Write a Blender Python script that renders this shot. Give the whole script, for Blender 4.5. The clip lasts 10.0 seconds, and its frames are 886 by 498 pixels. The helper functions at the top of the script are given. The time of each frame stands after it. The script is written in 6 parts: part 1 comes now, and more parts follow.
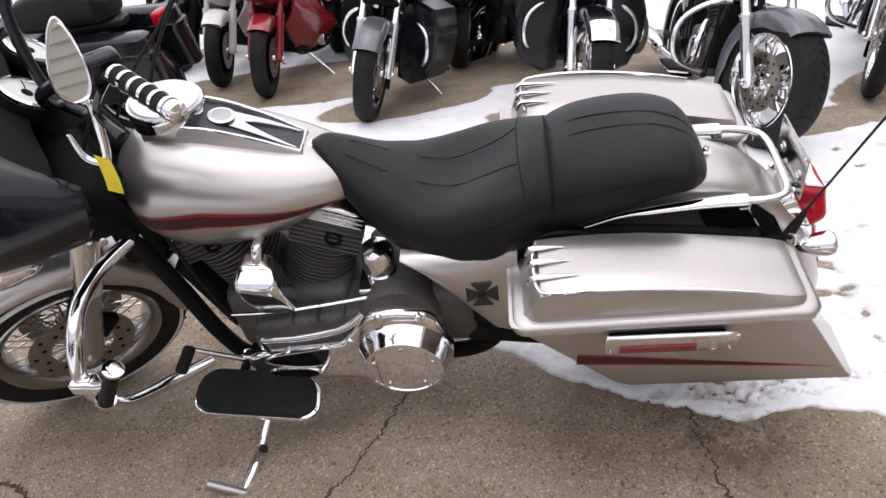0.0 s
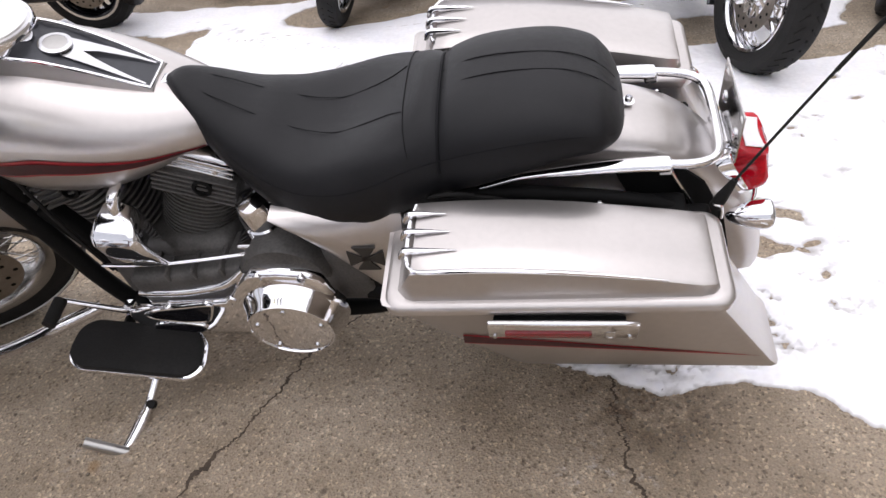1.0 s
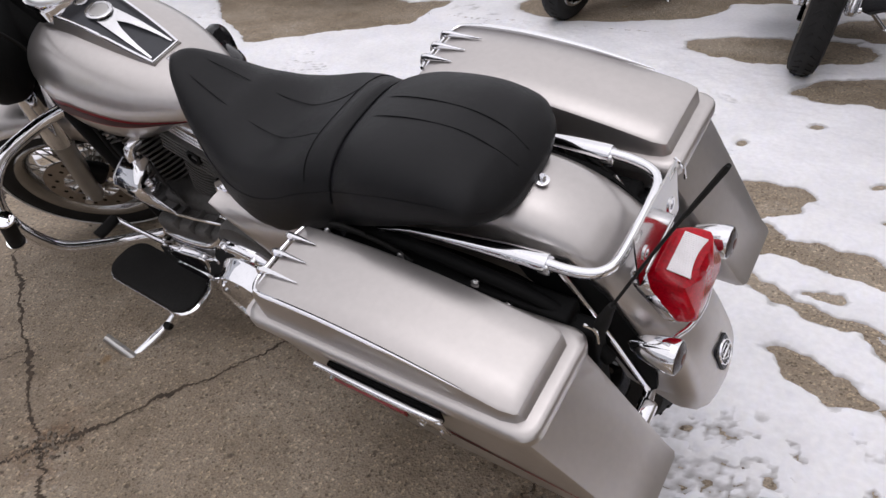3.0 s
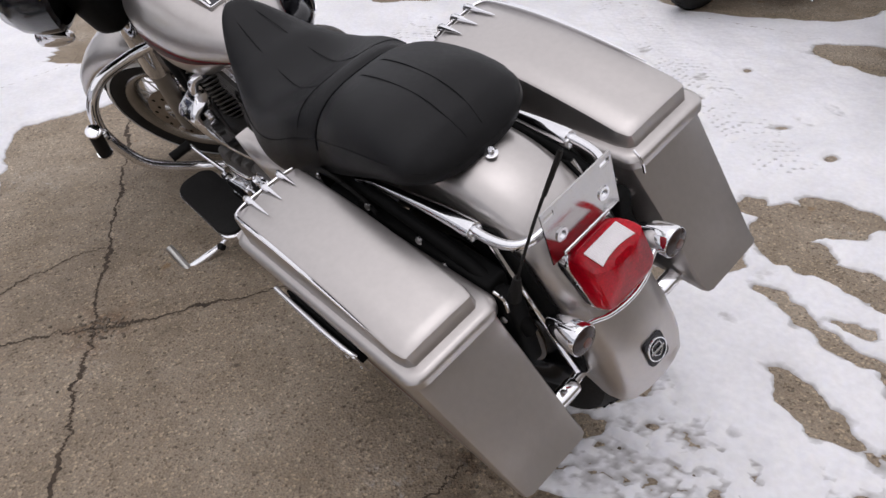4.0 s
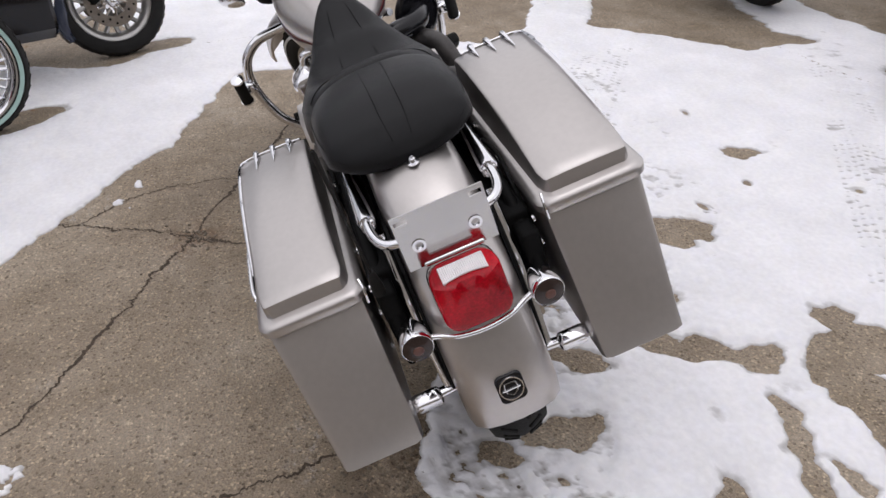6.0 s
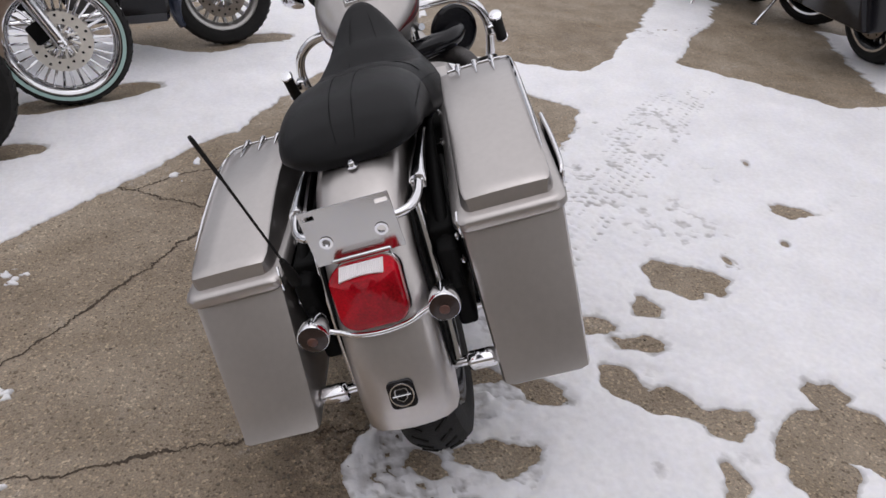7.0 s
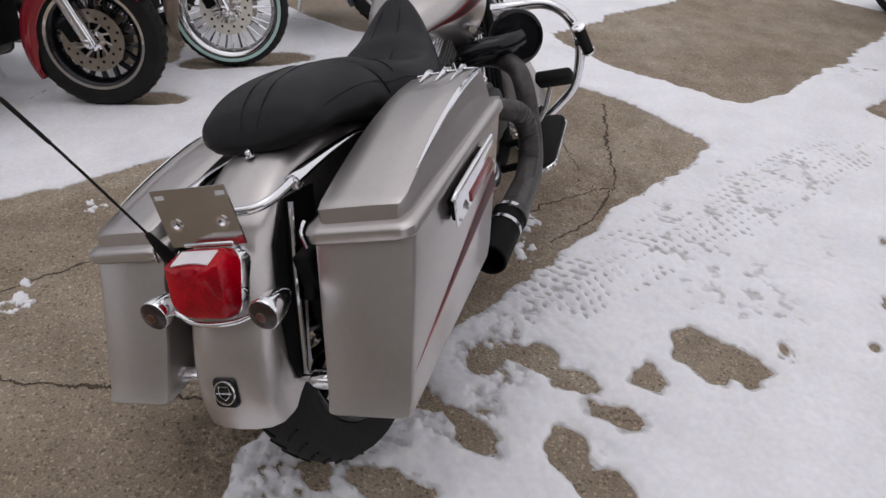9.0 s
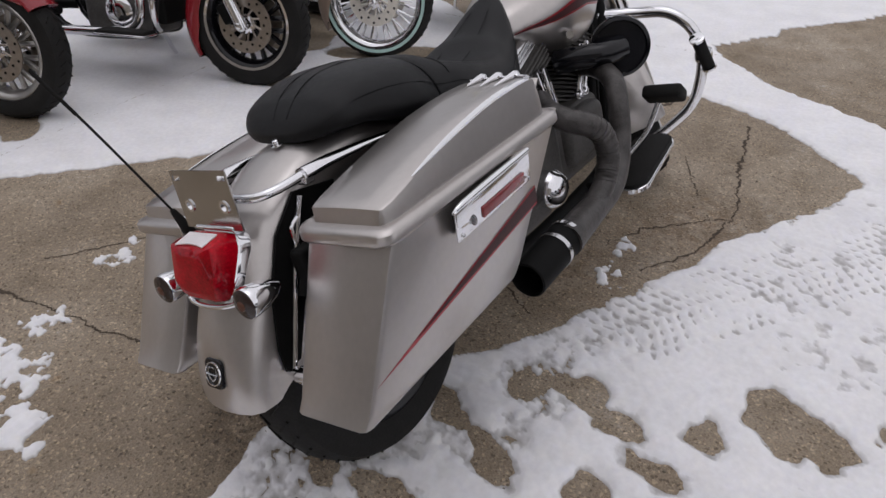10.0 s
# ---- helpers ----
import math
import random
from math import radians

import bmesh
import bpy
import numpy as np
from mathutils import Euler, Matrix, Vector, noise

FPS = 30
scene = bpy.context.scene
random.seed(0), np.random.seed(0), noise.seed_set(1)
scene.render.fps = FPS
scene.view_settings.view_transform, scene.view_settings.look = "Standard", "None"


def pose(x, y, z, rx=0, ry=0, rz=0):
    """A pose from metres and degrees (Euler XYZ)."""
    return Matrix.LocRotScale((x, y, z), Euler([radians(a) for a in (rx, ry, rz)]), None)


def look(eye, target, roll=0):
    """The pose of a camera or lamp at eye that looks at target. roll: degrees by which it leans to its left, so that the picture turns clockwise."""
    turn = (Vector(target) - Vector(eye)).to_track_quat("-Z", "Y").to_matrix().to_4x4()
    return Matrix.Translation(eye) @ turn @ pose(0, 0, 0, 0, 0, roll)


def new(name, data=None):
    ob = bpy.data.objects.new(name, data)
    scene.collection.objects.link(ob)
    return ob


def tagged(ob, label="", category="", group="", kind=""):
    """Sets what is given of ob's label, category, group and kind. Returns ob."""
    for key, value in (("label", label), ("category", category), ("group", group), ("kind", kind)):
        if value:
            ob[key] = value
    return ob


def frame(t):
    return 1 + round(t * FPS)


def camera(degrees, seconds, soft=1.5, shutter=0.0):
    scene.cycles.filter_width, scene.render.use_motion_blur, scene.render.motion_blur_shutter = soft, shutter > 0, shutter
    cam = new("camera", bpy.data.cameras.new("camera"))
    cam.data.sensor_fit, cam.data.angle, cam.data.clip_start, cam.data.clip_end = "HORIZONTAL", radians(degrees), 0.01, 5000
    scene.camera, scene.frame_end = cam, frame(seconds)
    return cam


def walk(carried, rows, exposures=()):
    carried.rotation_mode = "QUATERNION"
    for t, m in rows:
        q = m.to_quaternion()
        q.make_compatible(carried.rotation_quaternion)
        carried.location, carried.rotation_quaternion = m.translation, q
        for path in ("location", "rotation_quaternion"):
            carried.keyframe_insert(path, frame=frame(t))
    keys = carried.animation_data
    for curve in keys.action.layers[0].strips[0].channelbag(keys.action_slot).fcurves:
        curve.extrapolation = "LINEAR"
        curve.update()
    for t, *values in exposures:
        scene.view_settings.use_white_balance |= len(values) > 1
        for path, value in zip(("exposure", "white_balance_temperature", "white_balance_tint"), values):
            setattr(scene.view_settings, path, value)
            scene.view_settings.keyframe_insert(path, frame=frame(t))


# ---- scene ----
cam = camera(64.8, 10.0)
METRES, EYE, TILT, LEAN, TURN = 3.613, 1.38, 0.0, 0.0, 0.0
ROWS = [
    (0.0, 0.0, 0.0, 0.0, -2.96, -28.07, 5.56),
    (0.5, 0.0369, 0.0382, -0.0021, -2.45, -32.08, 5.42),
    (1.0, 0.0797, 0.0647, -0.0058, -1.09, -36.0, 4.67),
    (1.2, 0.1069, 0.0677, -0.0099, 4.16, -36.11, 6.78),
    (1.5, 0.1457, 0.0843, -0.0042, 9.08, -37.67, 6.07),
    (2.0, 0.1853, 0.0969, -0.0023, 13.75, -36.24, 4.54),
    (2.2, 0.2004, 0.1114, -0.0024, 15.74, -36.33, 3.86),
    (3.3, 0.3098, 0.1522, 0.0024, 32.47, -36.01, 4.22),
    (3.5, 0.3347, 0.1585, 0.0047, 35.68, -36.5, 3.73),
    (4.0, 0.3684, 0.1782, 0.0009, 42.22, -36.78, 3.72),
    (4.5, 0.3936, 0.2175, 0.0008, 46.59, -38.85, 1.69),
    (5.0, 0.4276, 0.2446, 0.0025, 54.38, -38.89, 2.61),
    (5.5, 0.4755, 0.272, 0.0093, 62.23, -36.85, 1.89),
    (6.0, 0.4936, 0.3066, 0.0062, 68.18, -34.65, 1.31),
    (6.2, 0.5009, 0.3278, 0.0067, 70.24, -34.40, 0.20),
    (7.3, 0.5442, 0.4283, 0.0117, 84.78, -32.34, -0.48),
    (7.5, 0.5476, 0.4451, 0.0127, 87.27, -31.59, -0.17),
    (8.0, 0.5324, 0.4908, 0.0053, 92.01, -30.56, -0.84),
    (8.5, 0.5132, 0.5329, 0.0054, 96.53, -32.95, -1.79),
    (9.0, 0.4982, 0.5897, 0.0085, 102.06, -33.91, -1.37),
    (9.5, 0.4872, 0.6344, 0.0099, 109.32, -33.43, -0.48),
    (10.0, 0.4491, 0.6636, 0.0047, 117.61, -34.18, -0.17),
]
walk(cam, [(t, pose(0, 0, EYE, TILT, LEAN, TURN) @ pose(METRES * x, METRES * y, METRES * z, 90 + pitch, roll, yaw)) for t, x, y, z, yaw, pitch, roll in ROWS],
     [(0.0, 0.62, 6300, 16), (1.0, 0.62, 6300, 16), (1.5, 0.40, 6300, 16), (2.0, 0.29, 6300, 16), (3.5, -0.05, 6300, 16), (5.0, -0.04, 6300, 15), (6.0, 0.0, 6300, 15), (7.5, -0.29, 6300, 15), (8.5, -0.34, 6300, 15), (10.0, -0.39, 6300, 15)])

# ---- world and light: an overcast winter day ----
world = bpy.data.worlds.new("overcast_sky")
scene.world = world
world.use_nodes = True
wn, wl = world.node_tree.nodes, world.node_tree.links
sky = wn.new("ShaderNodeTexSky")
sky.sky_type, sky.sun_disc = "NISHITA", False
sky.sun_elevation, sky.sun_rotation = radians(86), radians(180)
sky.air_density, sky.dust_density, sky.ozone_density = 1.0, 2.0, 1.0
grey = wn.new("ShaderNodeHueSaturation")
grey.inputs["Saturation"].default_value = 0.12
wl.new(sky.outputs["Color"], grey.inputs["Color"])
wl.new(grey.outputs["Color"], wn["Background"].inputs["Color"])
wn["Background"].inputs["Strength"].default_value = 0.115
sun = new("sun", bpy.data.lights.new("sun", "SUN"))
sun.data.energy, sun.data.angle, sun.data.color = 1.70, radians(142), (1.0, 0.975, 0.94)
sun.matrix_world = look((0.1, 2.3, 6.0), (0.0, 1.5, 0.0))

# ---- materials ----
def material(name, color, rough=0.5, metal=0.0, coat=0.0, vary=0.1, scale=8.0, bump=0.0, bump_scale=200.0, spec=0.5, trans=0.0, ior=1.45):
    """A surface with colour varied at two scales, uneven gloss and a fine relief."""
    m = bpy.data.materials.new(name)
    m.use_nodes = True
    n, l = m.node_tree.nodes, m.node_tree.links
    b = n["Principled BSDF"]
    co = n.new("ShaderNodeTexCoord")
    big, fine = n.new("ShaderNodeTexNoise"), n.new("ShaderNodeTexNoise")
    big.inputs["Scale"].default_value, fine.inputs["Scale"].default_value = scale, scale * 14
    big.inputs["Detail"].default_value = 5
    for k in (big, fine):
        l.new(co.outputs["Object"], k.inputs["Vector"])
    both = n.new("ShaderNodeMath")
    both.operation = "MULTIPLY_ADD"
    both.inputs[1].default_value = 0.6
    l.new(big.outputs["Fac"], both.inputs[0])
    half = n.new("ShaderNodeMath")
    half.operation = "MULTIPLY"
    half.inputs[1].default_value = 0.4
    l.new(fine.outputs["Fac"], half.inputs[0])
    l.new(half.outputs[0], both.inputs[2])
    ramp = n.new("ShaderNodeMapRange")
    ramp.inputs["From Min"].default_value, ramp.inputs["From Max"].default_value = 0.3, 0.7
    ramp.inputs["To Min"].default_value, ramp.inputs["To Max"].default_value = 1 - vary, 1 + vary
    l.new(both.outputs[0], ramp.inputs["Value"])
    mul = n.new("ShaderNodeVectorMath")
    mul.operation = "SCALE"
    mul.inputs[0].default_value = color
    l.new(ramp.outputs[0], mul.inputs["Scale"])
    l.new(mul.outputs[0], b.inputs["Base Color"])
    rr = n.new("ShaderNodeMapRange")
    rr.inputs["To Min"].default_value, rr.inputs["To Max"].default_value = rough * 0.8, min(1, rough * 1.2)
    l.new(big.outputs["Fac"], rr.inputs["Value"])
    l.new(rr.outputs[0], b.inputs["Roughness"])
    b.inputs["Metallic"].default_value = metal
    b.inputs["Coat Weight"].default_value = coat
    b.inputs["Coat Roughness"].default_value = 0.06
    b.inputs["Specular IOR Level"].default_value = spec
    b.inputs["Transmission Weight"].default_value = trans
    b.inputs["IOR"].default_value = ior
    if bump:
        g, bp = n.new("ShaderNodeTexNoise"), n.new("ShaderNodeBump")
        g.inputs["Scale"].default_value, g.inputs["Detail"].default_value = bump_scale, 4
        l.new(co.outputs["Object"], g.inputs["Vector"])
        l.new(g.outputs["Fac"], bp.inputs["Height"])
        bp.inputs["Strength"].default_value, bp.inputs["Distance"].default_value = bump, 0.002
        l.new(bp.outputs[0], b.inputs["Normal"])
    return m


PAINT = material("pewter_paint", (0.50, 0.472, 0.455), 0.345, 0.9, 0.45, 0.06, 5, 0.04, 1400)
VINYL = material("black_vinyl", (0.007, 0.007, 0.008), 0.40, 0, 0, 0.3, 9, 0.35, 700, 0.27)
BRIGHT = material("bright_aluminium", (0.86, 0.86, 0.86), 0.32, 0.85, 0, 0.03, 10)
CHROME = material("chrome", (0.80, 0.80, 0.82), 0.07, 1, 0, 0.05, 12)
STEEL = material("polished_steel", (0.62, 0.62, 0.63), 0.18, 1, 0, 0.08, 20, 0.05, 500)
GLOSS = material("gloss_black_paint", (0.006, 0.006, 0.008), 0.16, 0, 0.08, 0.3, 6, 0, 1, 0.38)
SATIN = material("satin_black_metal", (0.006, 0.006, 0.006), 0.6, 0.0, 0, 0.4, 15, 0.2, 300, 0.12)
RUBBER = material("black_rubber", (0.011, 0.0105, 0.010), 0.7, 0, 0, 0.4, 10, 0.4, 250, 0.25)
TYRE = material("tyre_rubber", (0.014, 0.0135, 0.013), 0.7, 0, 0, 0.5, 14, 0.5, 120, 0.25)
SEAM = material("seam_thread", (0.008, 0.008, 0.009), 0.5, 0, 0, 0.3, 40, 0, 1, 0.1)
ENGINE = material("grey_engine_casting", (0.080, 0.076, 0.072), 0.55, 0.25, 0, 0.45, 12, 0.5, 260)
CONSOLE = material("dark_console", (0.028, 0.030, 0.036), 0.4, 0.2, 0.2, 0.3, 60, 0.3, 600)
AMBER = material("amber_bulb", (0.10, 0.034, 0.020), 0.3, 0, 0.1, 0.4, 90)
WRAP = material("exhaust_wrap", (0.060, 0.055, 0.053), 0.42, 0.2, 0, 0.65, 26, 1.0, 60)
# RED_LENS: strong blotches paint in the bright and dark of inner facets
RED_LENS = material("red_lens", (0.40, 0.0015, 0.010), 0.07, 0, 0.1, 0.62, 15, 0.12, 26, 0.26)
CLEAR_LENS = material("clear_ribbed_lens", (0.88, 0.85, 0.86), 0.15, 0, 0.5, 0.08, 40)
SMOKE = material("smoked_amber_lens", (0.034, 0.022, 0.019), 0.16, 0, 0.12, 0.4, 30, 0, 1, 0.35)
PLATE = material("polished_plate_steel", (0.50, 0.49, 0.48), 0.13, 1, 0, 0.08, 14, 0.02, 300)
# DARKRIM: chrome darkened in its colour for the front wheel's dark reflections
DARKRIM = material("road_worn_chrome", (0.40, 0.39, 0.38), 0.2, 1, 0, 0.15, 20)
CREAM = material("machined_cream_disc", (0.74, 0.70, 0.63), 0.4, 0.15, 0, 0.1, 40)
REFLECTOR = material("red_reflector", (0.20, 0.012, 0.016), 0.2, 0, 0.4, 0.2, 120)
RED = material("red_pinstripe", (0.30, 0.012, 0.02), 0.35, 0, 0.4, 0.15, 20)
DARKSTRIPE = material("dark_stripe", (0.045, 0.010, 0.012), 0.5, 0, 0.1, 0.6, 60, 0, 1, 0.3)
DECAL = material("black_decal", (0.022, 0.020, 0.018), 0.5, 0, 0, 0.3, 30)
WHITE = material("white_paint", (0.72, 0.72, 0.70), 0.4, 0, 0.2, 0.06, 20)
YELLOW = material("yellow_tag", (0.72, 0.60, 0.02), 0.5, 0, 0, 0.06, 20)
REDPAINT = material("red_paint", (0.26, 0.012, 0.02), 0.25, 0.1, 0.8, 0.1, 6)
BLUEPAINT = material("dark_blue_paint", (0.035, 0.045, 0.075), 0.25, 0.3, 0.8, 0.15, 6)
PURPLE = material("dark_purple_paint", (0.03, 0.02, 0.045), 0.25, 0.3, 0.8, 0.15, 6)
TAN = material("brown_pearl_paint", (0.30, 0.23, 0.18), 0.3, 0.4, 0.6, 0.08, 6)
WHITEWALL = material("mint_whitewall", (0.42, 0.60, 0.56), 0.5, 0, 0, 0.08, 30)
DISC = material("brake_disc_steel", (0.33, 0.29, 0.25), 0.32, 0.9, 0, 0.2, 40)
GREYMETAL = material("grey_fender_paint", (0.12, 0.125, 0.14), 0.3, 0.3, 0.6, 0.1, 6)
MIRROR = material("mirror_glass", (0.85, 0.86, 0.85), 0.02, 1, 0, 0.01, 3)
ANODIZED = material("aluminium", (0.42, 0.41, 0.395), 0.3, 0.9, 0, 0.1, 20)

# ---- mesh tools ----
class Geo:
    """Collects vertices and faces of one mesh."""

    def __init__(self):
        self.v, self.f = [], []

    def add(self, verts, faces):
        k = len(self.v)
        self.v += [tuple(p) for p in verts]
        self.f += [tuple(i + k for i in f) for f in faces]
        return self

    def loft(self, rings, caps=True, loop=False):
        n, k = len(rings[0]), len(rings)
        faces = []
        for a in range(k if loop else k - 1):
            b = (a + 1) % k
            for i in range(n):
                j = (i + 1) % n
                faces.append((a * n + i, a * n + j, b * n + j, b * n + i))
        if caps and not loop:
            faces += [tuple(range(n - 1, -1, -1)), tuple(range((k - 1) * n, k * n))]
        return self.add([p for r in rings for p in r], faces)

    def tube(self, path, r, n=12, smooth=6, flat=1.0):
        """A round bar along a path; r: one radius or one for each point."""
        rs = [r] * len(path) if not hasattr(r, "__len__") else list(r)
        pts = [Vector(p) for p in path]
        if smooth > 1 and len(pts) > 2:
            pts, rs = curve_through(pts, rs, smooth)
        rings = []
        side = None
        for i, p in enumerate(pts):
            d = (pts[min(i + 1, len(pts) - 1)] - pts[max(i - 1, 0)]).normalized()
            if side is None:
                side = d.cross(Vector((0, 0, 1)))
                if side.length < 0.05:
                    side = d.cross(Vector((1, 0, 0)))
            side = (side - d * side.dot(d)).normalized()
            up = side.cross(d)
            rings.append([p + rs[i] * (math.cos(a) * side + flat * math.sin(a) * up) for a in (2 * math.pi * q / n for q in range(n))])
        return self.loft(rings)

    def lathe(self, profile, centre, axis, n=32):
        """profile: (radius, distance along the axis) from one end to the other."""
        ax = Vector(axis).normalized()
        u = ax.cross(Vector((0, 0, 1)) if abs(ax.z) < 0.9 else Vector((1, 0, 0))).normalized()
        w = ax.cross(u)
        c = Vector(centre)
        rings = [[c + ax * h + max(r, 1e-5) * (math.cos(t) * u + math.sin(t) * w) for t in (2 * math.pi * q / n for q in range(n))] for r, h in profile]
        return self.loft(rings, caps=True)

    def ring(self, profile, centre, axis, n=48):
        """A closed profile turned about an axis."""
        ax = Vector(axis).normalized()
        u = ax.cross(Vector((0, 0, 1)) if abs(ax.z) < 0.9 else Vector((1, 0, 0))).normalized()
        w = ax.cross(u)
        c = Vector(centre)
        rings = []
        for q in range(n):
            t = 2 * math.pi * q / n
            rad = math.cos(t) * u + math.sin(t) * w
            rings.append([c + ax * h + rad * r for r, h in profile])
        return self.loft(rings, loop=True)

    def box(self, c, s, r=0.004, m=None):
        """A box with rounded edges; m turns it about its centre."""
        bm = bmesh.new()
        bmesh.ops.create_cube(bm, size=1)
        bmesh.ops.scale(bm, vec=s, verts=bm.verts)
        if r:
            bmesh.ops.bevel(bm, geom=bm.edges[:], offset=r, segments=3, profile=0.5, affect="EDGES")
        bm.verts.index_update()
        m = m or Matrix()
        self.add([m @ v.co + Vector(c) for v in bm.verts], [[v.index for v in f.verts] for f in bm.faces])
        bm.free()
        return self

    def plate(self, outline, depth, to3, bevel=0.003):
        """A slab with the given outline (2D); to3(a, b, d) places it; rounded at the front edge."""
        pts = np.array(outline)
        c = pts.mean(0)
        inner = pts + (c - pts) / np.linalg.norm(c - pts, axis=1)[:, None] * bevel
        rings = [[to3(a, b, 0) for a, b in pts], [to3(a, b, depth - bevel) for a, b in pts], [to3(a, b, depth) for a, b in inner]]
        return self.loft(rings)


def curve_through(pts, rs, k):
    out, ro = [], []
    for i in range(len(pts) - 1):
        p0, p1, p2, p3 = pts[max(i - 1, 0)], pts[i], pts[i + 1], pts[min(i + 2, len(pts) - 1)]
        for q in range(k):
            t = q / k
            out.append(0.5 * (2 * p1 + (p2 - p0) * t + (2 * p0 - 5 * p1 + 4 * p2 - p3) * t * t + (3 * p1 - p0 - 3 * p2 + p3) * t ** 3))
            ro.append(rs[i] * (1 - t) + rs[i + 1] * t)
    return out + [pts[-1]], ro + [rs[-1]]


def part(name, geo, mat, parent=None, label="", sharp=38, smooth=True):
    """One mesh object under a thing or a part."""
    me = bpy.data.meshes.new(name)
    me.from_pydata(geo.v, [], geo.f)
    me.validate()
    bm = bmesh.new()
    bm.from_mesh(me)
    bmesh.ops.recalc_face_normals(bm, faces=bm.faces[:])
    bm.to_mesh(me)
    bm.free()
    me.materials.append(mat)
    if smooth:
        me.polygons.foreach_set("use_smooth", [True] * len(me.polygons))
        me.set_sharp_from_angle(angle=radians(sharp))
    ob = new(name, me)
    ob.parent = parent
    return tagged(ob, label)


def round_rect(x0, x1, y0, y1, r, n=6):
    """The outline of a rectangle with round corners, counter-clockwise."""
    out = []
    for cx, cy, a in ((x1 - r, y1 - r, 0), (x0 + r, y1 - r, 90), (x0 + r, y0 + r, 180), (x1 - r, y0 + r, 270)):
        for q in range(n + 1):
            t = radians(a + 90 * q / n)
            out.append((cx + r * math.cos(t), cy + r * math.sin(t)))
    return out


def blend(table, x):
    """Row of values at x, by smooth steps between the rows of a table whose first column is x."""
    a = np.array(table, float)
    return [float(np.interp(x, a[:, 0], a[:, k])) for k in range(1, a.shape[1])]


def smooth_table(table, k=5):
    rows = [np.array(r, float) for r in table]
    out = []
    for i in range(len(rows) - 1):
        p0, p1, p2, p3 = rows[max(i - 1, 0)], rows[i], rows[i + 1], rows[min(i + 2, len(rows) - 1)]
        for q in range(k):
            t = q / k
            out.append(0.5 * (2 * p1 + (p2 - p0) * t + (2 * p0 - 5 * p1 + 4 * p2 - p3) * t * t + (3 * p1 - p0 - 3 * p2 + p3) * t ** 3))
    return [list(map(float, r)) for r in out + [rows[-1]]]

# ---- the pewter touring motorcycle: x to the rear, y to its right side, z up ----
bike = tagged(new("motorcycle"), "pewter touring motorcycle leaning on its kickstand on bare concrete", "motorcycle")
bike.matrix_world = pose(0.552, 1.73, 0.0, 0, 0, -6.5) @ pose(0, 0, 0, 16.5, 0, 0)
AXLE_R, AXLE_F, WHEEL = 0.03, -1.675, 0.325
# the front end is turned to the left about the raked steering head
STEER = pose(-1.31, 0, .93) @ Matrix.Rotation(radians(36), 4, Vector((.45, 0, .89))) @ pose(1.31, 0, -.93)
FLIP = STEER @ Matrix.Diagonal((1, -1, 1, 1)) @ STEER.inverted()
turned = []


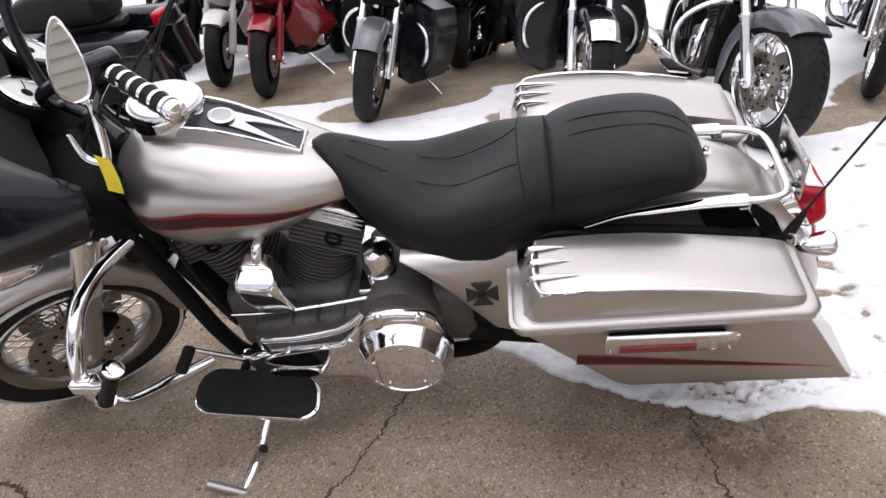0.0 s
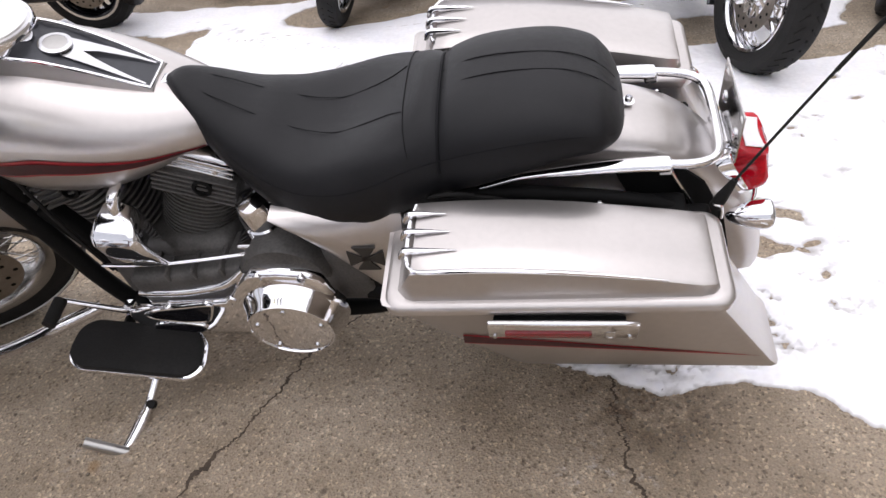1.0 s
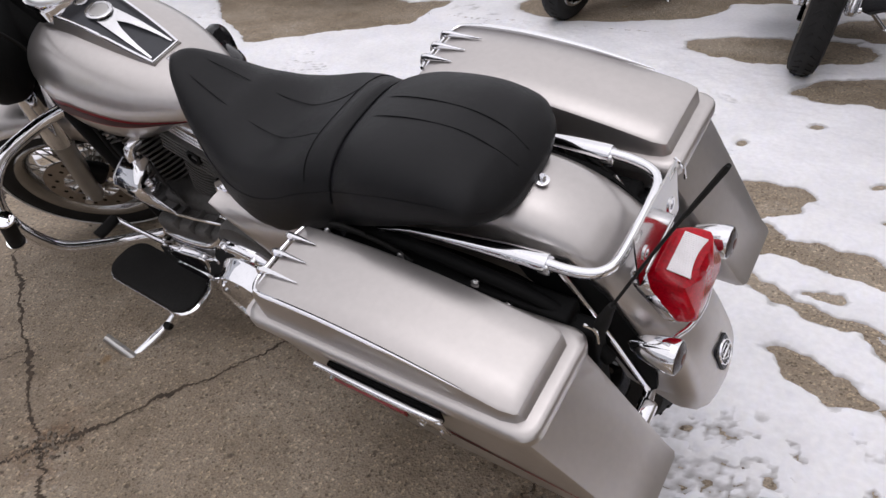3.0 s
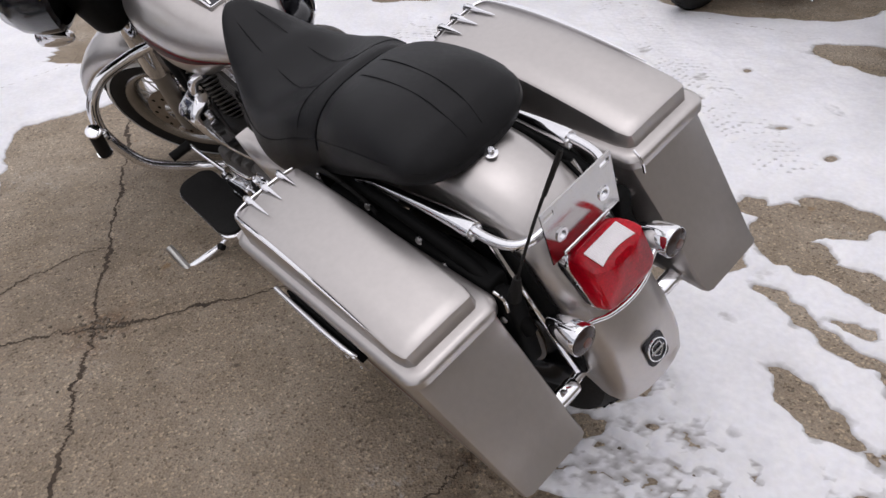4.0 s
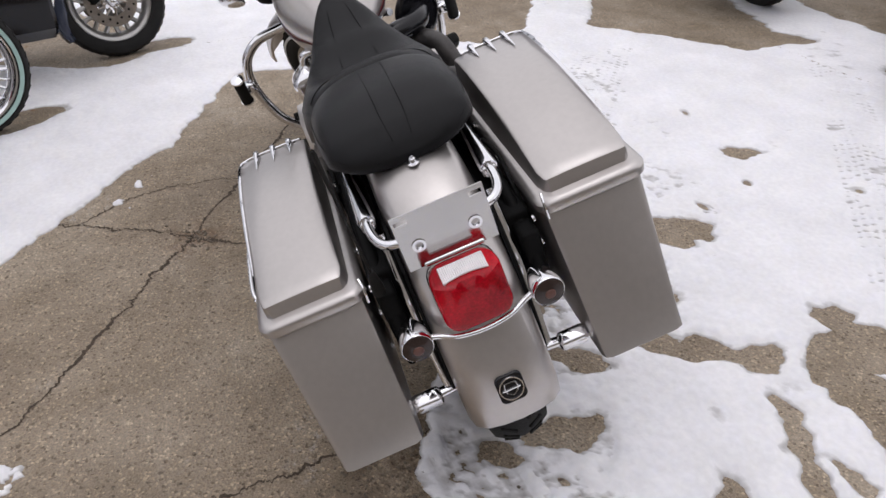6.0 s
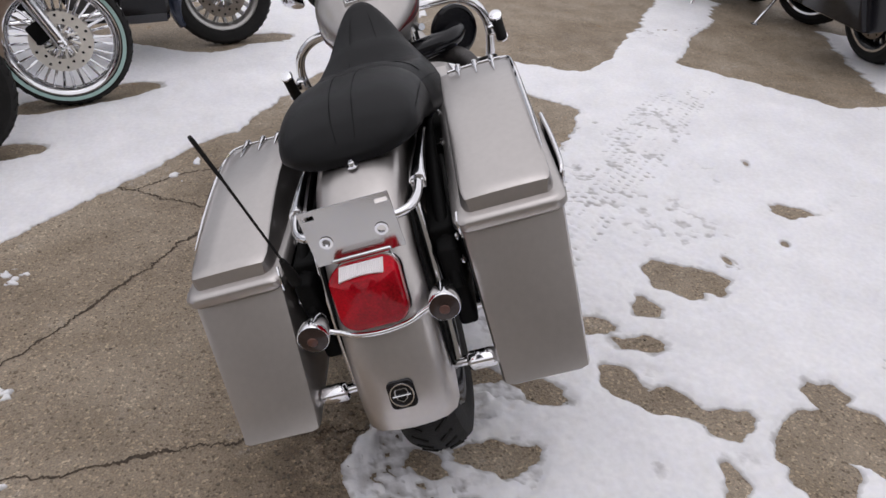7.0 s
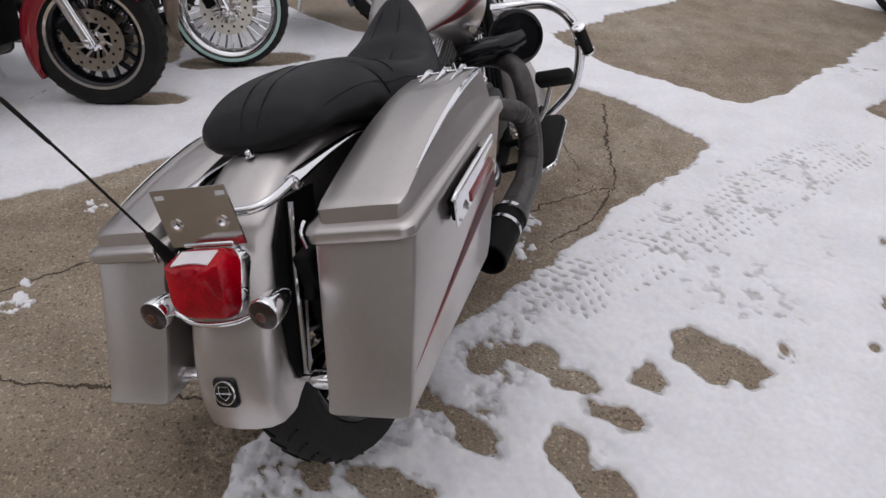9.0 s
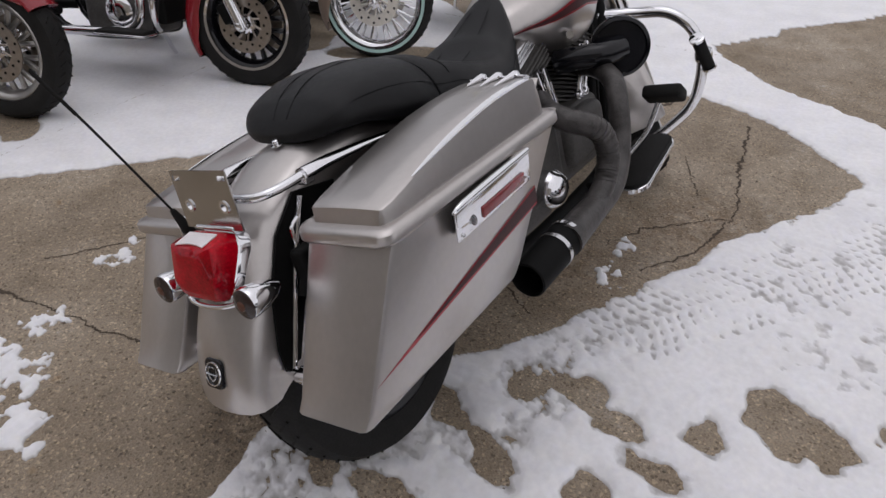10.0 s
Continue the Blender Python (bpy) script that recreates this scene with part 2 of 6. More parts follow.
def wheel(parent, x, z, radius, width, style, rim_mat, band=None, band_in=.012, ratio=0.70, disc_mat=None):
    """Tyre, rim, hub, brake disc and spokes; the axle lies along y."""
    c = (x, 0, z)
    h = width / 2
    rim_r = radius * ratio
    t = Geo().ring([(rim_r, -h * .75), (rim_r + .02, -h * .9), (radius - .055, -h), (radius - .022, -h * .86), (radius - .006, -h * .5), (radius, 0),
                    (radius - .006, h * .5), (radius - .022, h * .86), (radius - .055, h), (rim_r + .02, h * .9), (rim_r, h * .75)], c, (0, 1, 0), 64)
    tyre = part("tyre", t, TYRE, parent, "worn black road tyre")
    g = Geo()
    for q in range(40):
        a = 2 * math.pi * q / 40
        for s in (-1, 1):
            m = Matrix.Rotation(-a, 4, "Y")
            p = m @ Vector((.004 * s, s * h * 0.40, radius - .0048))
            g.box(p + Vector(c), (0.006, h * 0.55, 0.006), 0, m @ Matrix.Rotation(s * 0.75, 4, "Z") @ Matrix.Rotation(-s * .22, 4, "X"))
    tagged(part("tread", g, RUBBER, tyre), kind="stuff")
    if band:
        g = Geo()
        for s in (-1, 1):
            g.ring([(rim_r + band_in, s * h * (.92 if band_in < .02 else .96)), (rim_r + band_in + (.022 if band_in < .02 else .011), s * h * (1 if band_in < .02 else .91)), (rim_r + band_in + (.022 if band_in < .02 else .011), s * (h * (1 if band_in < .02 else .925) + .002)), (rim_r + band_in, s * (h * (.92 if band_in < .02 else .98) + .003))], c, (0, 1, 0), 64)
        part("tyre_band", g, band, tyre, "pale sidewall ring")
    g = Geo().ring([(rim_r + .006, -h * .8), (rim_r - .004, -h * .62), (rim_r - .02, -h * .5), (rim_r - .03, 0), (rim_r - .02, h * .5), (rim_r - .004, h * .62), (rim_r + .006, h * .8),
                    (rim_r + .002, h * .85), (rim_r - .012, h * .8), (rim_r - .032, h * .45), (rim_r - .038, 0), (rim_r - .032, -h * .45), (rim_r - .012, -h * .8), (rim_r + .002, -h * .85)], c, (0, 1, 0), 64)
    part("rim", g, rim_mat, parent)
    if rim_mat is GLOSS and style == "nine":
        g = Geo()
        for s in (-1, 1):
            g.ring([(rim_r - .004, s * h * .80), (rim_r + .010, s * h * .84), (rim_r + .010, s * (h * .84 + .004)), (rim_r - .004, s * (h * .80 + .004))], c, (0, 1, 0), 64)
        part("rim_lip", g, CHROME, parent, "machined rim edge")
    part("hub", Geo().lathe([(0, -.075), (.022, -.075), (.028, -.06), (.05, -.055), (.05, -.04), (.032, -.03), (.032, .03), (.05, .04), (.05, .055), (.028, .06), (.022, .075), (0, .075)], c, (0, 1, 0), 24), DARKRIM if rim_mat is DARKRIM else CHROME, parent)
    g = Geo()
    if style == "wire":
        for q in range(40):
            a = 2 * math.pi * q / 40
            b = a + (0.32 if q % 2 else -0.32)
            s = -1 if q % 4 < 2 else 1
            g.tube([Vector(c) + Vector((.045 * math.cos(b), s * .045, .045 * math.sin(b))), Vector(c) + Vector(((rim_r - .03) * math.cos(a), s * .01, (rim_r - .03) * math.sin(a)))], .0028, 6, 1)
    elif style == "fat":
        for q in range(32):
            a = 2 * math.pi * q / 32
            s = -1 if q % 2 else 1
            g.tube([Vector(c) + Vector((.05 * math.cos(a), s * .045, .05 * math.sin(a))), Vector(c) + Vector(((rim_r - .03) * math.cos(a), s * .008, (rim_r - .03) * math.sin(a)))], .0068, 8, 1)
    else:
        k = 5 if style == "five" else 9
        for q in range(k):
            a = 2 * math.pi * q / k
            for d in (-.12, .12):
                g.tube([Vector(c) + Vector((.04 * math.cos(a), 0, .04 * math.sin(a))), Vector(c) + Vector((.11 * math.cos(a + d * .6), 0.01, .11 * math.sin(a + d * .6))),
                        Vector(c) + Vector(((rim_r - .03) * math.cos(a + d * 1.6), 0, (rim_r - .03) * math.sin(a + d * 1.6)))], [.018, .012, .015], 8, 3)
    tagged(part("spokes", g, rim_mat if rim_mat is DARKRIM or style not in ("wire", "fat", "five") else CHROME, parent), kind="stuff")
    for s in (-1, 1):
        g = Geo().ring([(.085, s * .062), (.146, s * .062), (.146, s * .067), (.085, s * .067)], c, (0, 1, 0), 48)
        for q in range(10):
            a = 2 * math.pi * q / 10
            g.tube([Vector(c) + Vector((.045 * math.cos(a), s * .064, .045 * math.sin(a))), Vector(c) + Vector((.09 * math.cos(a + .25), s * .064, .09 * math.sin(a + .25)))], .006, 6, 1)
        disc = part("brake_disc", g, disc_mat or DISC, parent, "worn steel brake disc")
        g = Geo()
        for q in range(20):
            a = 2 * math.pi * q / 20
            rr = .105 + .022 * (q % 2)
            g.lathe([(.007, -.0005), (.007, .0005)], Vector(c) + Vector((rr * math.cos(a), s * .0675, rr * math.sin(a))), (0, 1, 0), 10)
        tagged(part("hole_pattern", g, SATIN, disc), kind="stuff")
    return tyre


wheel(bike, AXLE_R, WHEEL, WHEEL, 0.15, "cast", GLOSS)
before = set(bike.children)
wheel(bike, AXLE_F, WHEEL, WHEEL, 0.135, "wire", DARKRIM, WHITE, .056)
turned += [o for o in bike.children if o not in before]


# -- saddlebags --
LID = [(-0.31, .748), (-0.27, .752), (-0.2, .7565), (-0.1, .755), (0.0, .7455), (0.1, .732), (0.18, .7185), (0.24, .708)]


def lid_z(x):
    a = np.array(LID)
    return float(np.interp(x, a[:, 0], a[:, 1]))


def bag_side(z):
    """How far out the side of a saddlebag stands at height z."""
    return 0.384 - 0.026 * (0.635 - z) / 0.235


def saddlebag(s):
    """s: -1 left, 1 right; the right one reaches further in."""
    inner, taper = (.179, .006) if s > 0 else (.190, .001)

    def out(o, z):
        return [(x, s * y, z) for x, y in o]
    g = Geo()
    rings = []
    for z in np.linspace(.664, .425, 8):
        f = (0.645 - z) / 0.245
        rings.append(out(round_rect(-.352 + f * .235, .252 + f * .155, inner + f * taper, .385 - f * .026, .016, 2), z))
    for f, z in ((1.0, .408), (.98, .401), (.92, .397)):
        q = (1 - f) * .25
        rings.append(out(round_rect(-.117 + q, .407 - q, inner + taper + q, .359 - q, .016, 2), z))
    bag = part("saddlebag", g.loft(rings), PAINT, bike, "hard pewter saddlebag with a chrome-trimmed lid")
    r = []
    for i, z in ((.004, .655), (-.003, .657), (-.007, .662), (-.007, .676), (-.003, .682), (.006, .685)):
        r.append([(x, y, z - .016 * (.256 - x) / .61) for x, y, z in out(round_rect(-.358 + i, .256 - i, inner - .004 + i, .388 - i, .034), z)])
    part("lid_rim", Geo().loft(r), PAINT, bag)
    if s > 0:
        bag.matrix_basis = pose(.256, .308, .668) @ pose(0, 0, 0, 0, 1.8, 0) @ Matrix.Diagonal((1.01, 1.0, 1.09, 1.0)) @ pose(-.25, -.30, -.65)
    else:
        bag.matrix_basis = pose(0, 0, .65) @ Matrix.Diagonal((1.0, 1.0, 1.03, 1.0)) @ pose(0, 0, -.65)
    # domed lid: a sloping wall and a curved top
    secs = []
    for x, k in ((-.338, 0), (-.322, .5), (-.306, .93), (-.301, 1), (-.27, 1), (-.22, 1), (-.15, 1), (-.08, 1), (0, 1), (.06, 1), (.12, 1), (.17, 1), (.20, 1), (.222, 1), (.227, .93), (.234, .4), (.239, 0)):
        rc = .034
        over = max(0, max(x - (.239 - rc), (-.338 + rc) - x))
        cut = rc - math.sqrt(max(0, rc * rc - over * over)) if over > 0 else 0
        cut = min(cut, .024)
        y0, y1 = inner + .009 + cut, .378 - cut
        zt = .672 + (lid_z(x) - .672) * k
        e = .0035 if k == 1 else 0
        secs.append([(x, s * y, z) for y, z in ((y0, .668), (y0 + .006 * k, .672 + (zt - .672) * .7), (y0 + .009 * k, zt - e), (y0 + .011 * k + e, zt), ((y0 * 2 + y1) / 3, zt + .0012 * k), ((y0 + y1 * 2) / 3, zt + .0012 * k),
                                            (y1 - .006 * k - e, zt), (y1 - .004 * k, zt - e), (y1 - .002 * k, .672 + (zt - .672) * .7), (y1, .668))])
    g = Geo()
    part("lid", g.loft(secs), PAINT, bag, "flat-topped pewter lid with sloping sides", sharp=32)
    # chrome edge strip and three claws
    g = Geo()
    edge = [(-.305, .215), (-.312, .25), (-.312, .33), (-.305, .36), (-.285, .372)] + [(x, .3735) for x in (-.22, -.12, 0, .08, .14)]
    g.tube([(x, s * (y + .001), lid_z(x) + (.001 if x < -.28 else .0012)) for x, y in edge], [.0042] * 5 + ([.006, .0062, .0055, .004, .001] if s > 0 else [.0044, .0042, .0038, .003, .001]), 8, 4)
    part("edge_trim", g, CHROME, bag, "chrome strip round the lid's edge")
    for y, ln in ((.245, .060), (.287, .070), (.330, .085)):
        g = Geo().tube([(-.326, s * y, lid_z(-.31) - .012), (-.316, s * y, lid_z(-.31) + .006), (-.29, s * y, lid_z(-.29) + .007), (-.306 + ln, s * y, lid_z(-.3 + ln) + .003)], [.004, .008, .006, .0008], 8, 4)
        part("claw", g, CHROME, bag, "pointed chrome claw")
    # latch: a block blackened for the edges' dark reflections, a tilted chrome face that stands off at the top, a bar
    # and a reflector
    lean = Matrix.Rotation(s * -.16, 4, "X")
    latch = part("latch", Geo().box((-.042, s * .391, .612), (.240, .016, .044), .004), SATIN, bag, "chrome latch plate on a block blackened for its edge reflections")
    part("latch_face", Geo().box((-.036, s * .4055, .616), (.272, .006, .058), .0028, lean), CHROME, latch, "mirror-bright latch face")
    part("latch_bar", Geo().tube([(-.170, s * .4105, .648), (-.036, s * .4125, .650), (.072, s * .4105, .648), (.098, s * .404, .640)], [.0055, .0065, .006, .003], 10, 3), CHROME, latch)
    part("reflector", Geo().box((-.062, s * .4085, .606), (.158, .005, .021), .002, lean), REFLECTOR, latch, "long red reflector")
    part("latch_badge", Geo().lathe([(.0095, 0), (.0095, .002), (.0075, .002), (.0075, .001)], (.050, s * .4085, .608), (0, s, .16), 16), STEEL, latch)
    for x in (-.160, .086):
        part("screw", Geo().lathe([(.004, 0), (.004, .002), (.002, .003)], (x, s * .4065, .596), (0, s, .16), 10), STEEL, latch)
    # tapering stripe on the side, dark with red edges
    def strip(name, mat, x0, x1, zt0, zb0, z1, lift):
        g = Geo()
        v = []
        for q in range(13):
            f = q / 12
            x = x0 + (x1 - x0) * f
            for z in (zt0 + (z1 - zt0) * f, zb0 + (z1 - zb0) * f - .0005):
                v.append((x, s * (bag_side(z) + lift), z))
        g.add(v, [(2 * i, 2 * i + 1, 2 * i + 3, 2 * i + 2) for i in range(12)])
        return part(name, g, mat, bag)
    strip("stripe", RED, -.225, .355, .552, .512, .462, .0012)
    strip("stripe_core", DARKSTRIPE, -.225, .24, .5475, .5165, .478, .0022)
    # inner hinge bracket and rear corner seam
    part("bracket", Geo().box((-.05, s * .188, .655), (.42, .008, .03), .002), SATIN, bag)
    g = Geo().tube([(.248, s * .183, .70), (.266, s * .180, .688), (.270, s * .182, .66)], .003, 6, 3)
    part("hinge_wire", g, CHROME, bag)


saddlebag(-1), saddlebag(1)

# -- seat --
SEAT = smooth_table([(-.803, .020, .908, .868), (-.776, .050, .914, .856), (-.736, .088, .892, .808), (-.657, .138, .846, .728), (-.577, .177, .829, .684), (-.497, .200, .829, .673), (-.417, .203, .853, .674),
                     (-.357, .194, .868, .697), (-.313, .180, .876, .708), (-.278, .170, .877, .714), (-.260, .167, .870, .722), (-.239, .169, .884, .736), (-.179, .175, .900, .762), (-.100, .171, .908, .790),
                     (-.031, .164, .904, .812), (.028, .156, .882, .819), (.054, .138, .862, .818), (.072, .113, .842, .816), (.083, .074, .825, .813), (.087, .038, .818, .812)], 4)


def seat_point(x, u, lift=0.0):
    """Point of the seat's skin: u from -1 (left skirt) to 1 (right skirt)."""
    hw, zt, zb = blend(SEAT, x)
    e = 2.65 + .35 * min(1, max(0, (x + .30) / .10))
    a = u * math.pi / 2
    y = hw * math.copysign(abs(math.sin(a)) ** (2 / e), a)
    k = abs(math.cos(a)) ** (2 / e)
    dish = .046 * max(0, 1 - ((x + .455) / .155) ** 2) * max(0, 1 - (y / .155) ** 2)
    return Vector((x, y * (1 + lift * 4), zb + (zt - zb) * k - dish + lift))


g = Geo()
rings = []
for row in SEAT:
    x = row[0]
    top = [seat_point(x, u) for u in np.linspace(-1, 1, 33)]
    low = [Vector((x, top[-1].y * f, row[3] - .012)) for f in (.9, .4, -.4, -.9)]
    rings.append(top + low)
seat = part("seat", g.loft(rings), VINYL, bike, "stitched black vinyl two-up seat", sharp=70)


def seam(pts, width=.0009):
    g = Geo().tube([seat_point(x, u, .0007) for x, u in pts], width, 6, 3)
    part("seam", g, SEAM, seat, "sewn seam")


for s in (-1, 1):
    seam([(-.79, s * .16), (-.72, s * .13), (-.64, s * .115), (-.56, s * .11), (-.48, s * .11), (-.41, s * .115), (-.365, s * .13), (-.335, s * .17)])
    seam([(-.258, s * .045), (-.2, s * .040), (-.12, s * .038), (-.03, s * .038), (.03, s * .04), (.07, s * .045)])
    seam([(-.76, s * .82), (-.66, s * .80), (-.56, s * .76), (-.47, s * .74), (-.40, s * .73), (-.34, s * .72), (-.28, s * .72), (-.2, s * .74), (-.1, s * .76), (0, s * .78), (.06, s * .80), (.085, s * .80)])
seam([(-.262, u) for u in np.linspace(-.82, .82, 15)], .003)
seam([(-.312 - .02 * math.cos(u * 2), u) for u in np.linspace(-.62, .62, 13)])
g = Geo().lathe([(.012, 0), (.013, .003), (.007, .004), (.007, .012), (.005, .014), (.005, .009)], (.098, 0, .799), (.12, 0, 1), 16)
part("seat_bolt", g, CHROME, bike, "chrome thumb bolt holding the seat")

# -- rear fender --
FEN = smooth_table([(-.34, .745), (-.22, .79), (-.08, .805), (.06, .800), (.14, .782), (.21, .747), (.27, .695), (.325, .63), (.37, .56), (.402, .50), (.423, .44), (.430, .40), (.430, .372)], 3)
g = Geo()
rings = []
for i, (x, z) in enumerate(FEN):
    a, b = FEN[max(i - 1, 0)], FEN[min(i + 1, len(FEN) - 1)]
    d = Vector((b[0] - a[0], 0, b[1] - a[1])).normalized()
    nrm = Vector((-d.z, 0, d.x))
    nrm = nrm if nrm.dot(Vector((x - AXLE_R, 0, z - WHEEL))) > 0 else -nrm
    depth = .15 if i < len(FEN) - 8 else .15 - .085 * (i - len(FEN) + 8) / 7
    hw = .097
    prof = [(-hw, -depth), (-hw, -.05), (-hw * .93, -.024), (-hw * .72, -.008), (-hw * .4, -.001), (0, .002), (hw * .4, -.001), (hw * .72, -.008), (hw * .93, -.024), (hw, -.05), (hw, -depth)]
    inn = [(y * .955, h - .005) for y, h in reversed(prof)]
    rings.append([Vector((x, y, z)) + nrm * h for y, h in prof + inn])
fender = part("rear_fender", g.loft(rings), PAINT, bike, "long pewter rear fender", sharp=55)
# round badge on the fender's tip
bc, bn = Vector((.4205, 0, .456)), Vector((.944, 0, .33)).normalized()
bu = bn.cross(Vector((0, 1, 0)))
pl = [(bc + bu * a + Vector((0, b, 0))) for a, b in round_rect(-.030, .030, -.027, .027, .012)]
g = Geo().loft([[p - bn * .006 for p in pl], [p + bn * .002 for p in pl], [bc + (p - bc) * .93 + bn * .004 for p in pl]])
badge = part("fender_badge", g, GLOSS, bike, "round black and chrome fender badge")
part("badge_ring", Geo().ring([(.0215, .004), (.0250, .004), (.0242, .0065), (.0222, .0065)], bc, bn, 32), CHROME, badge)
g = Geo()
yy = Vector((0, 1, 0))
for pts in ([(.013, -.011), (.013, .011), (.004, .013), (-.007, .010), (-.014, 0), (-.007, -.010), (.004, -.013)],):
    loop_ = [bc + bn * .0055 + bu * a + yy * b for a, b in pts]
    for p, q in zip(loop_, loop_[1:] + loop_[:1]):
        g.tube([p, q], .0013, 6, 1)
g.tube([bc + bn * .0055 - yy * .018, bc + bn * .0055 + yy * .018], .0030, 6, 1, .5)
part("badge_mark", g, STEEL, badge, "plain silver shield outline with a bar")

# -- tail lamp --
O, ln_, lu = Vector((.318, 0, .640)), Vector((.84, 0, .54)), Vector((-.54, 0, .84))


def lamp_ring(u0, u1, hw, d, r=.022):
    return [O + lu * a + ln_ * d + Vector((0, b, 0)) for a, b in round_rect(u0, u1, -hw, hw, r, 5)]


tail = part("tail_lamp", Geo().loft([lamp_ring(-.071, .071, .067, -.03, .036), lamp_ring(-.071, .071, .067, .012, .036), lamp_ring(-.068, .069, .064, .017, .036), lamp_ring(-.063, .062, .060, .017, .034)]), CHROME, bike, "square red tail lamp on a chrome base")
def lens_depth(u):
    return float(np.interp(u, [-.070, -.056, .010, .024, .063], [.032, .046, .082, .080, .038]))


def lens_ring(scale, k, r=.032):
    """An outline of the lens at share k of its depth, drawn in towards the middle by scale."""
    out = []
    for a, b in round_rect(-.069, .063, -.066, .066, r, 6):
        a, b = -.003 + (a + .003) * scale, b * scale
        out.append(O + lu * a + Vector((0, b, 0)) + ln_ * (.010 + (lens_depth(a) - .010) * k))
    return out


part("lens", Geo().loft([lens_ring(.985, 0), lens_ring(1, .25), lens_ring(1, .6), lens_ring(.99, .84), lens_ring(.965, .95), lens_ring(.93, 1), lens_ring(.8, 1.0), lens_ring(.6, 1.0), lens_ring(.4, 1.0), lens_ring(.2, 1.0), lens_ring(.04, 1.0)]), RED_LENS, tail, "glossy red plastic lens", sharp=30)
part("lamp_bracket", Geo().box(O + lu * .070 + ln_ * .012, (.034, .118, .010), .004, Matrix.Rotation(-.57, 4, "Y")), CHROME, tail, "chrome bracket over the lens")
wc = O + lu * .042 + ln_ * .0605
wa = (O + lu * .024 + ln_ * .080) - (O + lu * .060 + ln_ * .0412)
wa.normalize()
wnrm = Vector((0, 1, 0)).cross(wa)
wnrm = wnrm if wnrm.z > 0 else -wnrm
g = Geo()
for k in range(22):
    y = -.041 + .0039 * k
    c = wc + wnrm * .0024 + Vector((0, y, 0))
    bow = .006 * (1 - (y / .042) ** 2)
    g.tube([c - wa * .018, c + wa * (.0215 - bow)], .0021, 6, 1)
tagged(part("ribbed_window", g, CLEAR_LENS, tail, "clear ribbed strip over the plate light"), kind="stuff")

# -- turn signals on a curved bar --
for s in (-1, 1):
    c = (.368, s * .129, .606)
    g = Geo().lathe([(.003, -.070), (.012, -.063), (.021, -.045), (.028, -.022), (.031, 0), (.0312, .012), (.0298, .0145)], c, (1, 0, .04), 28)
    sig = part("turn_signal", g, CHROME, bike, "chrome bullet turn signal with a smoked lens")
    part("lens", Geo().lathe([(.0298, .012), (.0285, .016), (.020, .0205), (.004, .0225)], c, (1, 0, .04), 28), SMOKE, sig, "dark smoked amber lens")
    part("bulb_reflector", Geo().lathe([(.0125, .0195), (.009, .0232), (.002, .0240)], c, (1, 0, .04), 16), AMBER, sig)
g = Geo().tube([(.352, -.125, .604), (.356, -.105, .598), (.362, -.08, .591), (.374, -.05, .586), (.380, 0, .584), (.374, .05, .586), (.362, .08, .591), (.356, .105, .598), (.352, .125, .604)], .0056, 10, 4)
part("signal_bar", g, CHROME, bike, "curved chrome bar under the tail lamp")

# -- plate bracket --
W, H = .087, .058
def pmap(a, b, d):
    return (.296 - .05 * b + d, a, .768 + b)
v, f = [], []
nu, nv = 36, 24
holes = [(-.054, -.012, .011), (.054, -.012, .011)]
for side in (0, 1):
    for j in range(nv + 1):
        for i in range(nu + 1):
            a, b = -W + 2 * W * i / nu, -H + 2 * H * j / nv
            for hx, hz, hr in holes:
                d = math.hypot(a - hx, b - hz)
                if .3 * hr < d < hr * 1.45:
                    k = hr / d
                    a, b = hx + (a - hx) * k, hz + (b - hz) * k
            v.append(pmap(a, b, .003 * side))
n1 = (nu + 1) * (nv + 1)
keep = set()
for j in range(nv):
    for i in range(nu):
        a, b = -W + 2 * W * (i + .5) / nu, -H + 2 * H * (j + .5) / nv
        if all(math.hypot(a - hx, b - hz) > hr * .92 for hx, hz, hr in holes) and not any(abs(a - sx) < .012 and abs(b - .045) < .004 for sx in (-.068, .068)):
            keep.add((i, j))
for i, j in keep:
    q = [j * (nu + 1) + i, j * (nu + 1) + i + 1, (j + 1) * (nu + 1) + i + 1, (j + 1) * (nu + 1) + i]
    f += [tuple(q), tuple(n1 + k for k in reversed(q))]
    for (di, dj), (k0, k1) in (((0, -1), (0, 1)), ((1, 0), (1, 2)), ((0, 1), (2, 3)), ((-1, 0), (3, 0))):
        if (i + di, j + dj) not in keep:
            f.append((q[k1], q[k0], n1 + q[k0], n1 + q[k1]))
plate = part("plate_bracket", Geo().add(v, f), PLATE, bike, "bare polished steel plate bracket with no plate", sharp=30)
for hx, hz, hr in holes:
    part("grommet", Geo().ring([(.008, -.003), (.013, -.003), (.013, .0055), (.008, .0055)], pmap(hx, hz, 0), (1, 0, .05), 20), CHROME, plate)
part("bracket_arm", Geo().box((.283, 0, .705), (.012, .09, .05), .003, Matrix.Rotation(.5, 4, "Y")), CHROME, bike)

